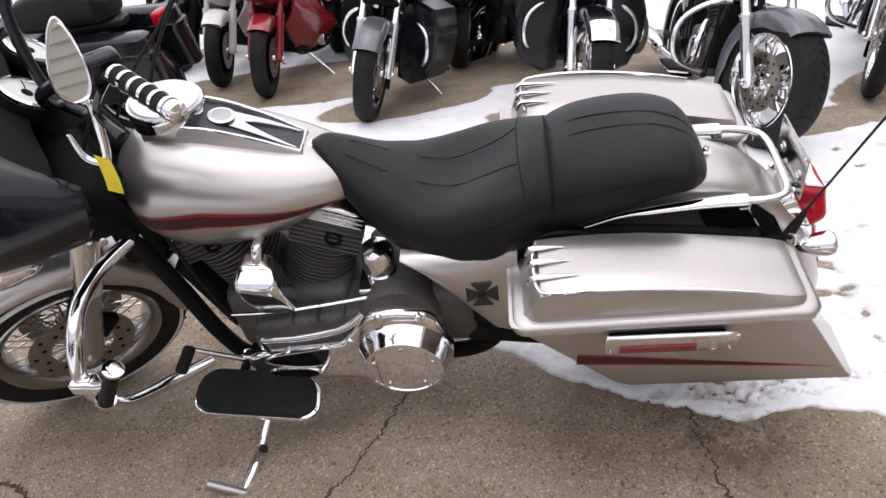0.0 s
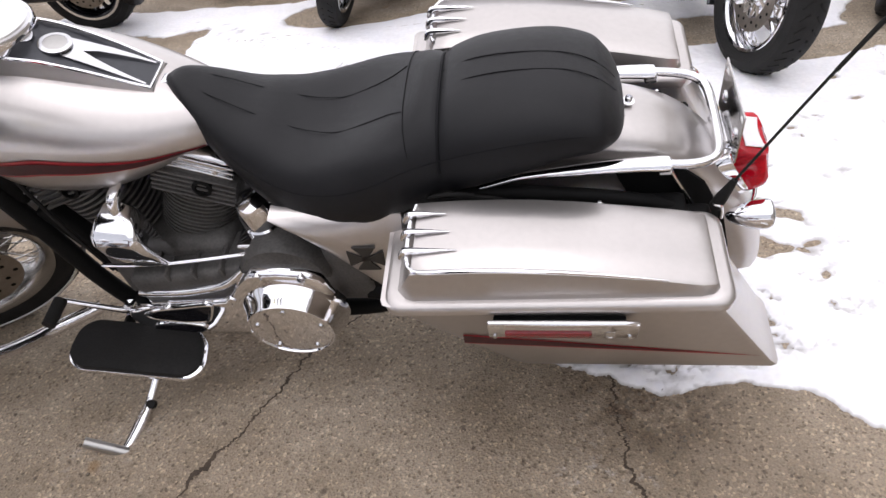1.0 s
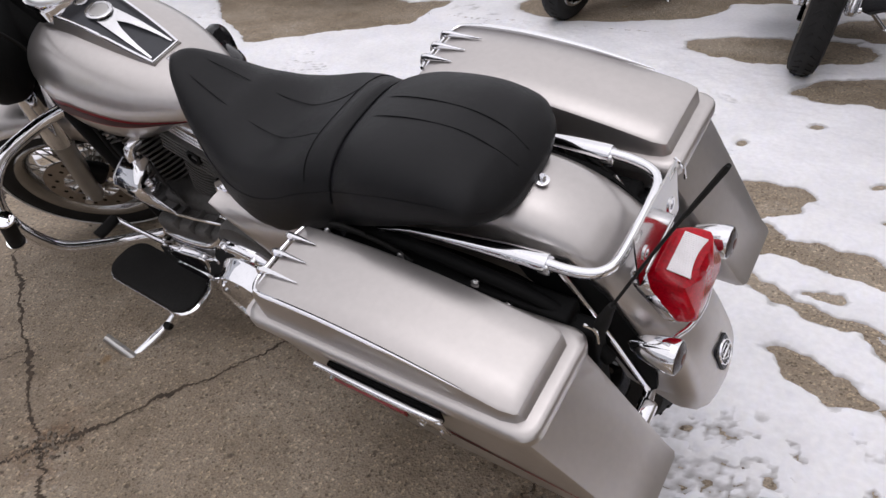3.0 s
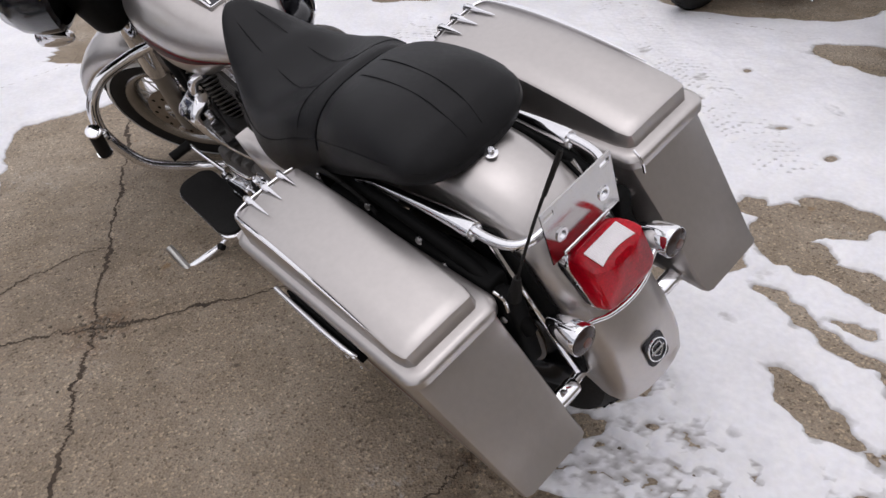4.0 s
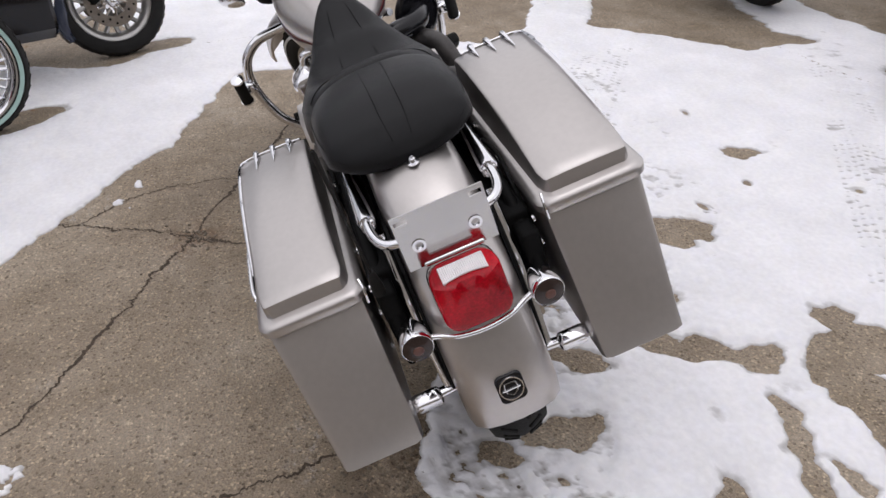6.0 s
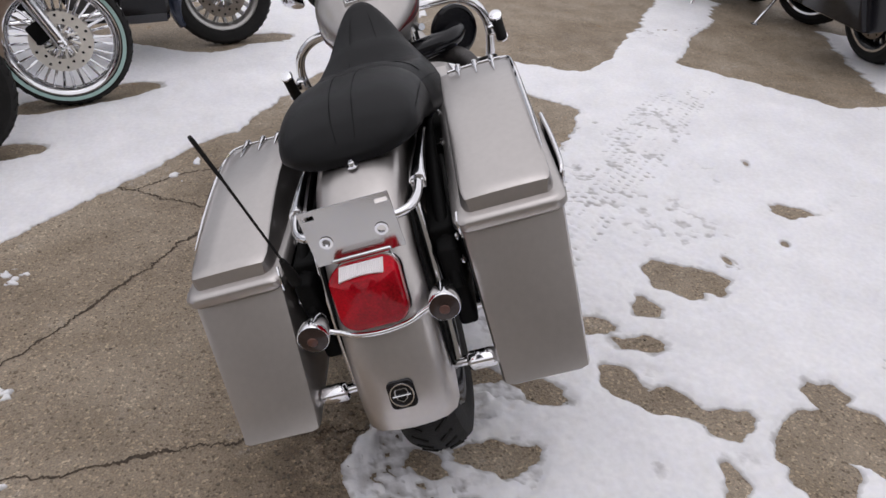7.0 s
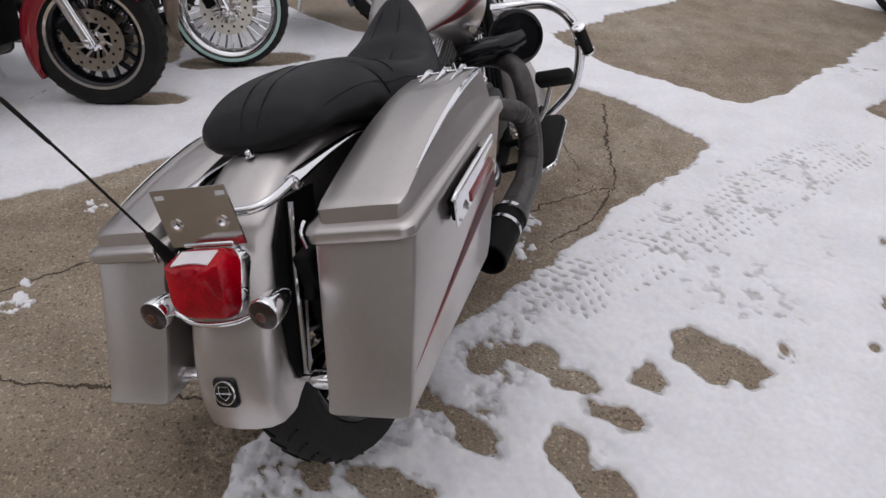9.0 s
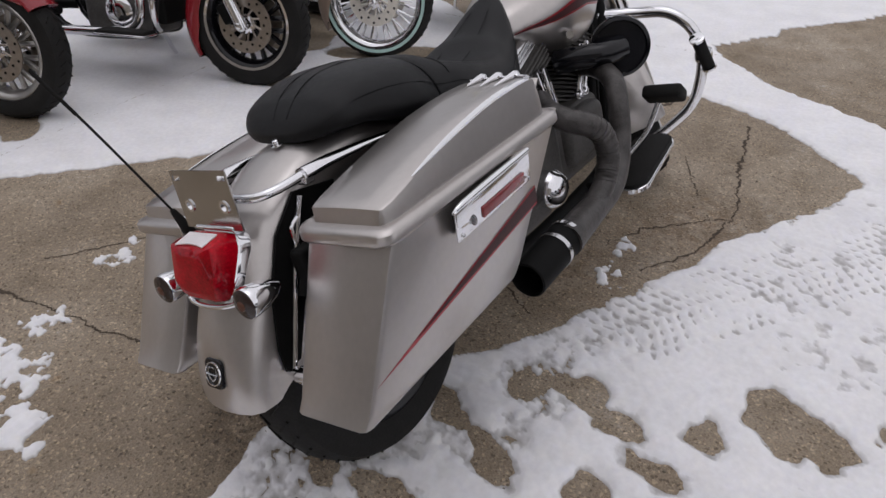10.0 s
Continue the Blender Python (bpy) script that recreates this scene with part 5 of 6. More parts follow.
CONCRETE, SNOW = ground_material(), snow_material()
DIRT = material("crack_dirt", (0.062, 0.045, 0.031), 0.9, 0, 0, 0.6, 40, 0.8, 150)
far = 260
g = Geo().add([(-far, -far, 0), (far, -far, 0), (far, far, 0), (-far, far, 0)], [(0, 1, 2, 3)])
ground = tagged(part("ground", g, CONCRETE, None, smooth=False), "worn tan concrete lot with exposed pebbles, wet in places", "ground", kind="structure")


def value_noise(x, y, seed):
    """Smooth noise in 0..1 on arrays."""
    rng = np.random.RandomState(seed)
    t = rng.rand(64, 64)
    xi, yi = np.floor(x).astype(int), np.floor(y).astype(int)
    fx, fy = x - xi, y - yi
    fx, fy = fx * fx * (3 - 2 * fx), fy * fy * (3 - 2 * fy)
    a, b = t[xi % 64, yi % 64], t[(xi + 1) % 64, yi % 64]
    c, d = t[xi % 64, (yi + 1) % 64], t[(xi + 1) % 64, (yi + 1) % 64]
    return (a * (1 - fx) + b * fx) * (1 - fy) + (c * (1 - fx) + d * fx) * fy


def fractal(x, y, scale, seed, octaves=4):
    s, amp, tot = 0, 1, 0
    for k in range(octaves):
        s = s + amp * value_noise(x * scale * 2 ** k + 17.3 * k, y * scale * 2 ** k - 9.1 * k, seed + k)
        tot += amp
        amp *= .55
    return s / tot - .5


def polygon_distance(x, y, pts):
    """Signed distance to a polygon's edge, positive inside."""
    d = np.full(x.shape, 1e9)
    inside = np.zeros(x.shape, bool)
    for (ax, ay), (bx, by) in zip(pts, pts[1:] + pts[:1]):
        ex, ey = bx - ax, by - ay
        t = np.clip(((x - ax) * ex + (y - ay) * ey) / (ex * ex + ey * ey), 0, 1)
        d = np.minimum(d, np.hypot(x - ax - t * ex, y - ay - t * ey))
        cross = ((ay > y) != (by > y)) & (x < (bx - ax) * (y - ay) / (by - ay + 1e-12) + ax)
        inside ^= cross
    return np.where(inside, d, -d)


# cleared concrete under and beside the motorcycle
CLEARED = [(-.27, .10), (-.79, .52), (-1.10, .77), (-1.40, 1.0), (-1.78, 1.19), (-2.22, 1.45), (-2.10, 1.80), (-2.06, 2.10), (-1.85, 2.45), (-1.45, 2.77), (-.93, 2.50), (-.57, 2.26), (-.20, 2.10), (.12, 1.91), (.30, 1.77),
           (.50, 1.60), (.66, 1.485), (.80, 1.405), (.92, 1.44), (1.07, 1.40), (1.16, 1.30), (1.30, 1.22), (1.7, 1.0), (2.3, .9), (2.6, -2), (.6, -2.5), (.35, -.6)]
# bare spots where the snow has melted through: x, y, half length, half width, turn
SPOTS = [(.105, 2.645, .135, .112, 60), (.252, 2.135, .095, .048, 82), (.315, 2.25, .062, .045, 30), (.285, 1.99, .07, .035, 70), (.24, 2.42, .05, .042, 0), (.47, 1.84, .06, .045, 50), (.42, 2.362, .075, .032, 70), (.565, 2.245, .085, .06, 20), (.655, 2.335, .10, .052, 60),
         (.735, 2.445, .085, .05, 80), (.555, 1.985, .085, .055, 60), (.775, 1.605, .042, .04, 0), (.79, 1.795, .095, .055, 80), (.94, 2.35, .075, .032, -20), (1.04, 2.30, .085, .034, -20), (1.19, 2.26, .11, .028, -10), (1.32, 2.18, .09, .026, -35), (1.16, 2.03, .13, .05, -25), (.88, 2.43, .04, .022, 70), (1.17, 2.35, .05, .025, 0), (.885, 2.19, .025, .02, 0), (-.30, 3.27, .085, .055, 70)]
SPOTS2 = [(.84, 2.74, .15, .13, 60), (.68, 2.78, .06, .045, 20), (.92, 2.60, .12, .09, 20), (.96, 2.88, .13, .11, 30), (1.10, 2.56, .15, .06, -20), (1.28, 2.52, .12, .07, -10), (-.15, 4.85, .62, .30, 15), (.45, 5.35, .9, .35, 10), (-1.5, 5.9, 1.2, .45, 15), (1.75, 5.3, .9, .35, 0)]
SPOTS3 = [(1.45, 3.92, .50, .20, 12), (.80, 4.32, .45, .2, 5), (2.25, 3.62, .42, .16, 25), (2.9, 4.1, .6, .3, 30), (1.5, 4.75, .5, .22, 10), (-1.26, -.10, .27, .11, 100), (-1.93, .17, .39, .13, 112), (-2.88, .92, .32, .12, 100), (-.22, -.92, .28, .12, 60), (-2.5, -1.2, 1.2, .45, 50), (-3.72, .05, 1.3, .5, 40), (-3.2, 5.2, 1.3, .4, 25), (.2, 5.75, 2.9, .6, 3)]


FAR = [[(-2.95, 1.9), (-2.46, 2.35), (-2.2, 2.68), (-2.04, 2.98), (-2.3, 3.3), (-2.86, 3.66), (-4.22, 4.49), (-4.6, 4.0), (-4.9, 3.4), (-3.56, 2.3)],
       [(-2.08, 3.64), (-2.64, 4.0), (-3.99, 5.09), (-4.3, 5.6), (-2.7, 5.0), (-1.5, 4.6), (-1.22, 4.7), (-1.3, 4.2), (-1.63, 4.0), (-1.82, 3.85)],
       # unseen ground to the east, left bare to darken what the bags reflect
       [(2.6, -4.4), (2.7, 2.2), (3.6, 3.0), (6.2, 3.5), (6.2, -4.4)]]


# scraps of snow left on the cleared part: x, y, half sizes
BITS = [(.32, .38, .05, .04), (-.17, .36, .05, .03), (.71, .58, .06, .04), (.90, .62, .11, .13), (1.06, .84, .09, .12), (.36, .42, .05, .03), (-.46, 2.03, .09, .03), (-.29, 2.03, .05, .02), (-.9, .78, .05, .03), (-1.1, .9, .04, .03)]


def snow_height(x, y):
    wx = x + .13 * fractal(x, y, 2.4, 3) + .05 * fractal(x, y, 15, 7, 4)
    wy = y + .13 * fractal(x, y, 2.4, 13) + .05 * fractal(x, y, 15, 17, 4)
    bare = polygon_distance(wx, wy, CLEARED)
    for shape in FAR:
        bare = np.maximum(bare, polygon_distance(wx, wy, shape))
    rng = np.random.RandomState(5)
    spots = SPOTS + SPOTS2 + SPOTS3
    for _ in range(34):
        sx, sy = rng.uniform(-.9, 1.5), rng.uniform(1.75, 3.9)
        spots = spots + [(sx, sy, rng.uniform(.012, .032), rng.uniform(.009, .018), rng.uniform(0, 180))]
    for k in range(26):
        sx, sy = rng.uniform(1.1, 2.6), rng.uniform(1.2, 3.2)
        spots = spots + [(sx, sy, rng.uniform(.012, .03), rng.uniform(.008, .016), rng.uniform(0, 60))]
    for k in range(14):
        f = rng.uniform(0, 1)
        spots = spots + [(.55 + .75 * f + rng.normal() * .05, 1.60 + .42 * f + rng.normal() * .10, rng.uniform(.010, .022), rng.uniform(.007, .012), rng.uniform(0, 180))]
    for sx, sy, a, b, turn in spots:
        c, s = math.cos(radians(turn)), math.sin(radians(turn))
        near = (np.abs(x - sx) < a * 1.6 + .2) & (np.abs(y - sy) < a * 1.6 + .2)
        if not near.any():
            continue
        px, py = (wx - sx) if a > .04 else (x + .25 * (wx - x) - sx), (wy - sy) if a > .04 else (y + .25 * (wy - y) - sy)
        u, v = px * c + py * s, -px * s + py * c
        th = np.arctan2(v / b, u / a)
        lobes = 1 + (.10 * np.sin(2 * th + 17 * sx) + .12 * np.sin(3 * th + 31 * sy) + .05 * np.sin(7 * th + 11 * (sx + sy)) if .04 < a < .2 else 0)
        d = (1 - np.hypot(u / a, v / b) / lobes) * min(a, b)
        if a <= .04 and int(sx * 997) % 5 > 1:
            d = np.minimum(d, -.009)
        bare = np.where(near, np.maximum(bare, d), bare)
    for sx, sy, a, b in BITS:
        near = (np.abs(x - sx) < a + .2) & (np.abs(y - sy) < b + .2)
        d = (1 - np.hypot((wx - sx) / a, (wy - sy) / b)) * min(a, b) + .26 * fractal(x, y, 26, 71, 3) - .03
        bare = np.where(near, np.minimum(bare, np.maximum(-d, -.02)), bare)
    h = np.clip(-bare * .55, -.006, .013)
    scuff = np.clip(fractal(x, y, 1.1, 83, 2) * 5 - .2, 0, 1) * np.clip(.05 * (fractal(x, y, 19, 91, 4) - .03), 0, .010)
    h = np.where(h > .006, h - scuff, h)
    h = h + np.where(h > 0, .010 * fractal(x, y, 5, 23) + .009 * fractal(x, y, 34, 31, 3), 0) * np.clip(h / .006, 0, 1)
    # trampled, half melted snow behind the rear wheel
    tr = np.exp(-(((x - 1.0) / .42) ** 2 + ((y - 1.66 - .25 * (x - 1.0)) / .17) ** 2)) + .8 * np.exp(-(((x - .38) / .45) ** 2 + ((y - 1.97 + .45 * (x - .35)) / .13) ** 2))
    worn = np.clip(tr * 1.6, 0, 1) * np.clip(.13 * (fractal(x, y, 13, 41, 5) + .4 * fractal(x, y, 47, 45, 3) + .03), 0, .017)
    h = np.where(h > .004, np.maximum(h - worn, .0022 + .016 * np.clip(fractal(x, y, 60, 47, 3), -.16, .16)), h - worn * .3)
    # tyre track with its tread
    for (x0, y0), (dx, dy), width, depth in (((-.03, 2.10), (-.760, .650), .16, .0155), ((.70, 3.10), (-.763, .646), .12, .016), ((-.45, 3.35), (-.72, .69), .05, .004)):
        s, t = (x - x0) * dx + (y - y0) * dy, -(x - x0) * dy + (y - y0) * dx
        band = (np.abs(t) < width) & (s > -.05) & (s < 2.6)
        lane = np.floor((t + width) / (width / 4.0))
        ph = (s + lane * .023 + .014 * np.sin(lane * 2.3) + .3 * np.abs(t) + .05 * fractal(x, y, 10, 61, 3)) / .043
        pit = np.clip(1.3 - np.abs((ph % 1) - .5) * 4.6, 0, 1) * np.clip(1.55 - np.abs(((t + width) / (width / 4.0)) % 1 - .5) * 3.2, 0, 1)
        rough = np.clip(.85 + 3.4 * fractal(x, y, 8, 51, 3), .25, 1.15) * np.clip(1.35 - s / 2.6, .5, 1)
        h = np.where(band & (h > .003), np.maximum(h - .002 * (depth > .01) - depth * pit * rough, .0006), h)
    return h


def snow_sheet(name, x0, x1, y0, y1, step, hole=None):
    nx, ny = int(round((x1 - x0) / step)) + 1, int(round((y1 - y0) / step)) + 1
    X, Y = np.meshgrid(np.linspace(x0, x1, nx), np.linspace(y0, y1, ny))
    H = snow_height(X, Y)
    keep = (H[:-1, :-1] > -.0035) | (H[1:, :-1] > -.0035) | (H[:-1, 1:] > -.0035) | (H[1:, 1:] > -.0035)
    if hole:
        cx, cy = (X[:-1, :-1] + X[1:, 1:]) / 2, (Y[:-1, :-1] + Y[1:, 1:]) / 2
        keep &= ~((cx > hole[0]) & (cx < hole[1]) & (cy > hole[2]) & (cy < hole[3]))
    j, i = np.nonzero(keep)
    a = j * nx + i
    quads = np.stack([a, a + 1, a + nx + 1, a + nx], 1)
    used, inv = np.unique(quads, return_inverse=True)
    co = np.stack([X.ravel(), Y.ravel(), H.ravel()], 1)[used]
    quads = inv.reshape(-1, 4)
    me = bpy.data.meshes.new(name)
    me.vertices.add(len(co))
    me.vertices.foreach_set("co", co.ravel())
    me.loops.add(quads.size)
    me.loops.foreach_set("vertex_index", quads.ravel().astype(np.int32))
    me.polygons.add(len(quads))
    me.polygons.foreach_set("loop_start", np.arange(0, quads.size, 4, dtype=np.int32))
    me.polygons.foreach_set("use_smooth", np.ones(len(quads), bool))
    me.update(calc_edges=True)
    me.materials.append(SNOW)
    return new(name, me)


NEAR = (-2.8, 2.3, -.6, 4.4)
tagged(snow_sheet("snow", *NEAR, .0095), "thin melting snow with tyre tracks and footprints", "snow", kind="stuff")
tagged(snow_sheet("snow", -7.2, 6.4, -4.6, 10.6, .05, NEAR), "patchy snow between the parked motorcycles", "snow", kind="stuff")
g = Geo()
for a, b, c, d in ((-far, far, 10.6, far), (-far, far, -far, -4.6), (-far, -7.2, -4.6, 10.6), (6.4, far, 3.6, 10.6)):
    g.add([(a, c, .01), (b, c, .01), (b, d, .01), (a, d, .01)], [(0, 1, 2, 3)])
tagged(part("snow", g, SNOW, None, smooth=False), "flat snow cover further off", "snow", kind="stuff")


def crack(path, width, seed):
    """A jagged dirt-filled crack along a path on the ground."""
    rng = random.Random(seed)
    pts, _ = curve_through([Vector((x, y, 0)) for x, y in path], [0] * len(path), 48)
    g = Geo()
    v = []
    off = 0
    for i, p in enumerate(pts):
        d = (pts[min(i + 1, len(pts) - 1)] - pts[max(i - 1, 0)]).normalized()
        side = Vector((-d.y, d.x, 0))
        off = off * .86 + rng.gauss(0, .0030)
        k = .16 + 1.5 * max(0, noise.noise(Vector((p.x * 6, p.y * 6, seed)))) + .5 * max(0, noise.noise(Vector((p.x * 31, p.y * 31, seed + 9))))
        a, b = 1.4 * k * width * rng.uniform(.2, 1.2) + .0012, 1.4 * k * width * rng.uniform(.2, 1.2) + .0012
        v += [p + side * (off + a) + Vector((0, 0, .0012)), p + side * (off - b) + Vector((0, 0, .0012))]
    g.add(v, [(2 * i, 2 * i + 1, 2 * i + 3, 2 * i + 2) for i in range(len(pts) - 1)])
    part("crack", g, DIRT, ground, "dirt-filled crack in the concrete", smooth=False)


crack([(-2.0, 1.90), (-1.62, 1.68), (-1.26, 1.46), (-.92, 1.245), (-.66, 1.085), (-.55, 1.02)], .012, 1)
crack([(-.55, 1.02), (-.46, .95), (-.388, .889), (-.28, .82), (-.197, .773), (.02, .62), (.234, .464), (.5, .25)], .009, 2)
crack([(-.84, .56), (-.83, .64), (-.93, .78), (-.985, .95), (-.985, 1.08), (-.965, 1.18), (-.93, 1.24)], .007, 3)
crack([(-.86, .53), (-.80, .64), (-.74, .74), (-.66, .88), (-.60, .96), (-.55, 1.02), (-.475, 1.123), (-.357, 1.334), (-.246, 1.506), (-.16, 1.668), (0, 1.85)], .009, 4)
crack([(.63, 1.52), (.622, 1.35), (.619, 1.26), (.628, 1.12), (.635, .98), (.675, .77), (.675, .52), (.70, .2)], .008, 5)
crack([(-1.82, 2.27), (-1.6, 2.28), (-1.3, 2.29), (-1.05, 2.33), (-.88, 2.318), (-.64, 2.26), (-.4, 2.10)], .008, 6)
crack([(-.88, 2.31), (-.80, 2.20), (-.66, 2.05), (-.5, 1.95)], .006, 7)
crack([(-1.35, 2.05), (-1.18, 2.12), (-1.0, 2.18)], .003, 8)
rng = random.Random(11)
g = Geo()
for k in range(420):
    x, y = rng.uniform(-1.6, 1.6), rng.uniform(.2, 2.4)
    if rng.random() < .4:
        f = rng.random()
        x, y = .64 + rng.gauss(0, .06) + .1 * f, 1.50 - .25 * f + rng.gauss(0, .05)
    r = rng.uniform(.0015, .005)
    if rng.random() < .18:
        x, y, r = -.55 + rng.gauss(0, .06), 1.03 + rng.gauss(0, .04), rng.uniform(.002, .0065)
    o = [(r * (1 + .3 * rng.random()) * math.cos(t), r * (1 + .3 * rng.random()) * math.sin(t)) for t in (0, 1.25, 2.5, 3.75, 5.0)]
    g.loft([[(x + a, y + b, 0) for a, b in o], [(x + a * .7, y + b * .7, r * .9) for a, b in o]])
tagged(part("grit", g, material("grit_stone", (.16, .13, .10), .85, 0, 0, .5, 30), None, smooth=False), "loose grit and crumbs of concrete", "grit", kind="stuff")

# ---- the other parked motorcycles: front axle over the origin, x to the rear ----
def other_bike(label, at, forward, paint, style="nine", rim=GLOSS, radius=.315, width=.13, fork=CHROME, fender=None, bags=False, lowers=False, band=None, sport=False, lean=8.0, wheelbase=1.58, steer=0.0, fender_cut=1.0, trim=False, bag_size=1.0, tour=False):
    th = tagged(new("motorcycle"), label, "motorcycle", "parked motorcycles")
    th.matrix_world = pose(at[0], at[1], 0, 0, 0, math.degrees(math.atan2(-forward[1], -forward[0]))) @ pose(0, 0, 0, lean, 0, 0)
    fender = fender or paint
    wheel(th, 0, radius, radius, width, style, rim, band, band_in=.005 if style == "fat" else .012, ratio=.82 if style == "fat" else .70, disc_mat=CREAM if style == "fat" else None)
    wheel(th, wheelbase, .31, .31, .15, "nine", GLOSS)
    rake = Vector((.42 if not sport else .38, 0, .9)).normalized()
    for s in (-1, 1):
        y = s * (width / 2 + .045)
        g = Geo().lathe([(.018, -.03), (.028, -.02), (.031, .02), (.031, .30), (.035, .31), (.035, .33), (.023, .335), (.023, .72)], (0, y, radius), rake, 16)
        leg = part("fork_leg", g, fork, th, "fork leg")
        part("brake_caliper", Geo().box((.09, s * (width / 2 + .012), radius + .05), (.075, .035, .10), .012, Matrix.Rotation(.5, 4, "Y")), SATIN if not sport else ANODIZED, leg)
        part("axle_cap", Geo().lathe([(.016, 0), (.016, .012), (.008, .016)], (0, y + s * .025, radius), (0, s, 0), 12), CHROME, leg)
    rings = []
    hw = width / 2 + .022
    a0, a1 = (-12 - 22 * fender_cut, 118 + 25 * fender_cut) if not sport else (20, 130)
    for q in range(25):
        t = radians(a0 + (a1 - a0) * q / 24)
        nrm = Vector((math.cos(t), 0, math.sin(t)))
        c = Vector((0, 0, radius)) + nrm * (radius + .022)
        k = .09 * min(1, .35 + min(q, 24 - q) * .16)
        prof = [(-hw, -k), (-hw, -.04), (-hw * .9, -.016), (-hw * .6, -.003), (0, .003), (hw * .6, -.003), (hw * .9, -.016), (hw, -.04), (hw, -k)]
        rings.append([c + nrm * h + Vector((0, y, 0)) for y, h in prof + [(y * .94, h - .005) for y, h in reversed(prof)]])
    fe = part("front_fender", Geo().loft(rings), fender, th, "front fender", sharp=55)
    if trim:
        part("fender_tip", Geo().loft([r[2:7] + [p * .999 + Vector((0, 0, -.003)) for p in reversed(r[2:7])] for r in [[Vector(p) + (Vector(p) - Vector((0, 0, radius))).normalized() * .003 for p in rr] for rr in rings[-4:]]]), CHROME, fe, "chrome fender tip")
    top = Vector((0, 0, radius)) + rake * .70
    part("upper_clamp", Geo().box(top - rake * .1, (.08, .24, .05), .015), SATIN, th)
    part("lower_clamp", Geo().box(top - rake * .25, (.08, .24, .04), .015), SATIN, th)
    if sport:
        rows = [[(x, y * w, z + zz * h) for y, zz in ((math.cos(a), math.sin(a)) for a in (2 * math.pi * i / 20 for i in range(20)))] for x, w, z, h in ((-.12, .03, .84, .03), (-.05, .12, .85, .12), (.1, .19, .84, .17), (.28, .22, .80, .2), (.42, .21, .82, .18))]
        part("front_fairing", Geo().loft(rows), paint, th, "sport fairing nose")
        for s in (-1, 1):
            rows = [[(x, s * (.12 + .09 * math.sin(math.pi * k / 8)), zb + (zt - zb) * k / 8) for k in range(9)] + [(x, s * (.10 + .09 * math.sin(math.pi * k / 8)), zb + (zt - zb) * k / 8) for k in range(8, -1, -1)] for x, zb, zt in ((.30, .50, .85), (.45, .30, .85), (.65, .24, .82), (.85, .26, .60), (1.0, .34, .50))]
            part("side_fairing", Geo().loft(rows), paint, th, "belly fairing panel")
    else:
        rows = [[(top.x - .1 + x, y * w, top.z + .08 + zz * h) for y, zz in ((math.cos(a), math.sin(a)) for a in (2 * math.pi * i / 24 for i in range(24)))] for x, w, h in ((-.16, .05, .05), (-.13, .10, .10), (-.05, .13, .13), (.05, .12, .12), (.1, .06, .06))]
        part("headlamp", Geo().loft(rows), CHROME if not bags else paint, th, "headlamp shell")
        if bags:
            rows = [fair_ring(top.x + x, w, top.z - .12, top.z + .35 - abs(x), top.z + .1) for x, w in ((-.26, .10), (-.22, .22), (-.12, .32), (0, .37), (.06, .37), (.07, .33))]
            part("fairing", Geo().loft(rows), paint, th, "batwing fairing")
    for s in (-1, 1):
        g = Geo().tube([top + Vector((.02, 0, .05)), top + Vector((.03, s * .12, .12)), top + Vector((.12, s * .28, .16)), top + Vector((.24, s * .38, .13))], .013, 10, 4)
        hb = part("handlebar", g, CHROME if not sport else SATIN, th)
        part("grip", Geo().tube([top + Vector((.15, s * .31, .155)), top + Vector((.25, s * .39, .125))], .018, 12, 1), RUBBER, hb)
    rows = []
    for x, w, zb, zt in ((.42, .05, .78, .84), (.47, .13, .74, .93), (.58, .16, .72, .95), (.72, .15, .73, .91), (.86, .10, .75, .85), (.92, .05, .76, .80)):
        rows.append([(x, w * math.copysign(abs(math.cos(a)) ** .8, math.cos(a)), (zb + zt) / 2 + (zt - zb) / 2 * math.copysign(abs(math.sin(a)) ** .8, math.sin(a))) for a in (2 * math.pi * i / 24 for i in range(24))])
    part("fuel_tank", Geo().loft(rows), paint, th, "painted fuel tank")
    rows = []
    for x, w, zb, zt in ((.86, .07, .72, .80), (.98, .14, .66, .74), (1.10, .18, .64, .73), (1.22, .17, .66, .78), (1.34, .15, .70, .82), (1.52, .14, .72, .83), (1.66, .11, .74, .81), (1.70, .06, .75, .79)):
        rows.append([(x, w * math.copysign(abs(math.cos(a)) ** .6, math.cos(a)), (zb + zt) / 2 + (zt - zb) / 2 * math.copysign(abs(math.sin(a)) ** .6, math.sin(a))) for a in (2 * math.pi * i / 24 for i in range(24))])
    part("seat", Geo().loft(rows), VINYL, th, "black seat")
    if tour:
        rows = [[(x, w * math.copysign(abs(math.cos(a)) ** .5, math.cos(a)), (zb + zt) / 2 + (zt - zb) / 2 * math.copysign(abs(math.sin(a)) ** .5, math.sin(a))) for a in (2 * math.pi * i / 28 for i in range(28))]
                for x, w, zb, zt in ((1.06, .10, .80, .90), (1.10, .19, .77, .98), (1.22, .22, .77, 1.03), (1.42, .22, .78, 1.04), (1.60, .20, .79, 1.00), (1.66, .12, .82, .94))]
        part("passenger_seat", Geo().loft(rows), VINYL, th, "broad black passenger seat")
    rings = []
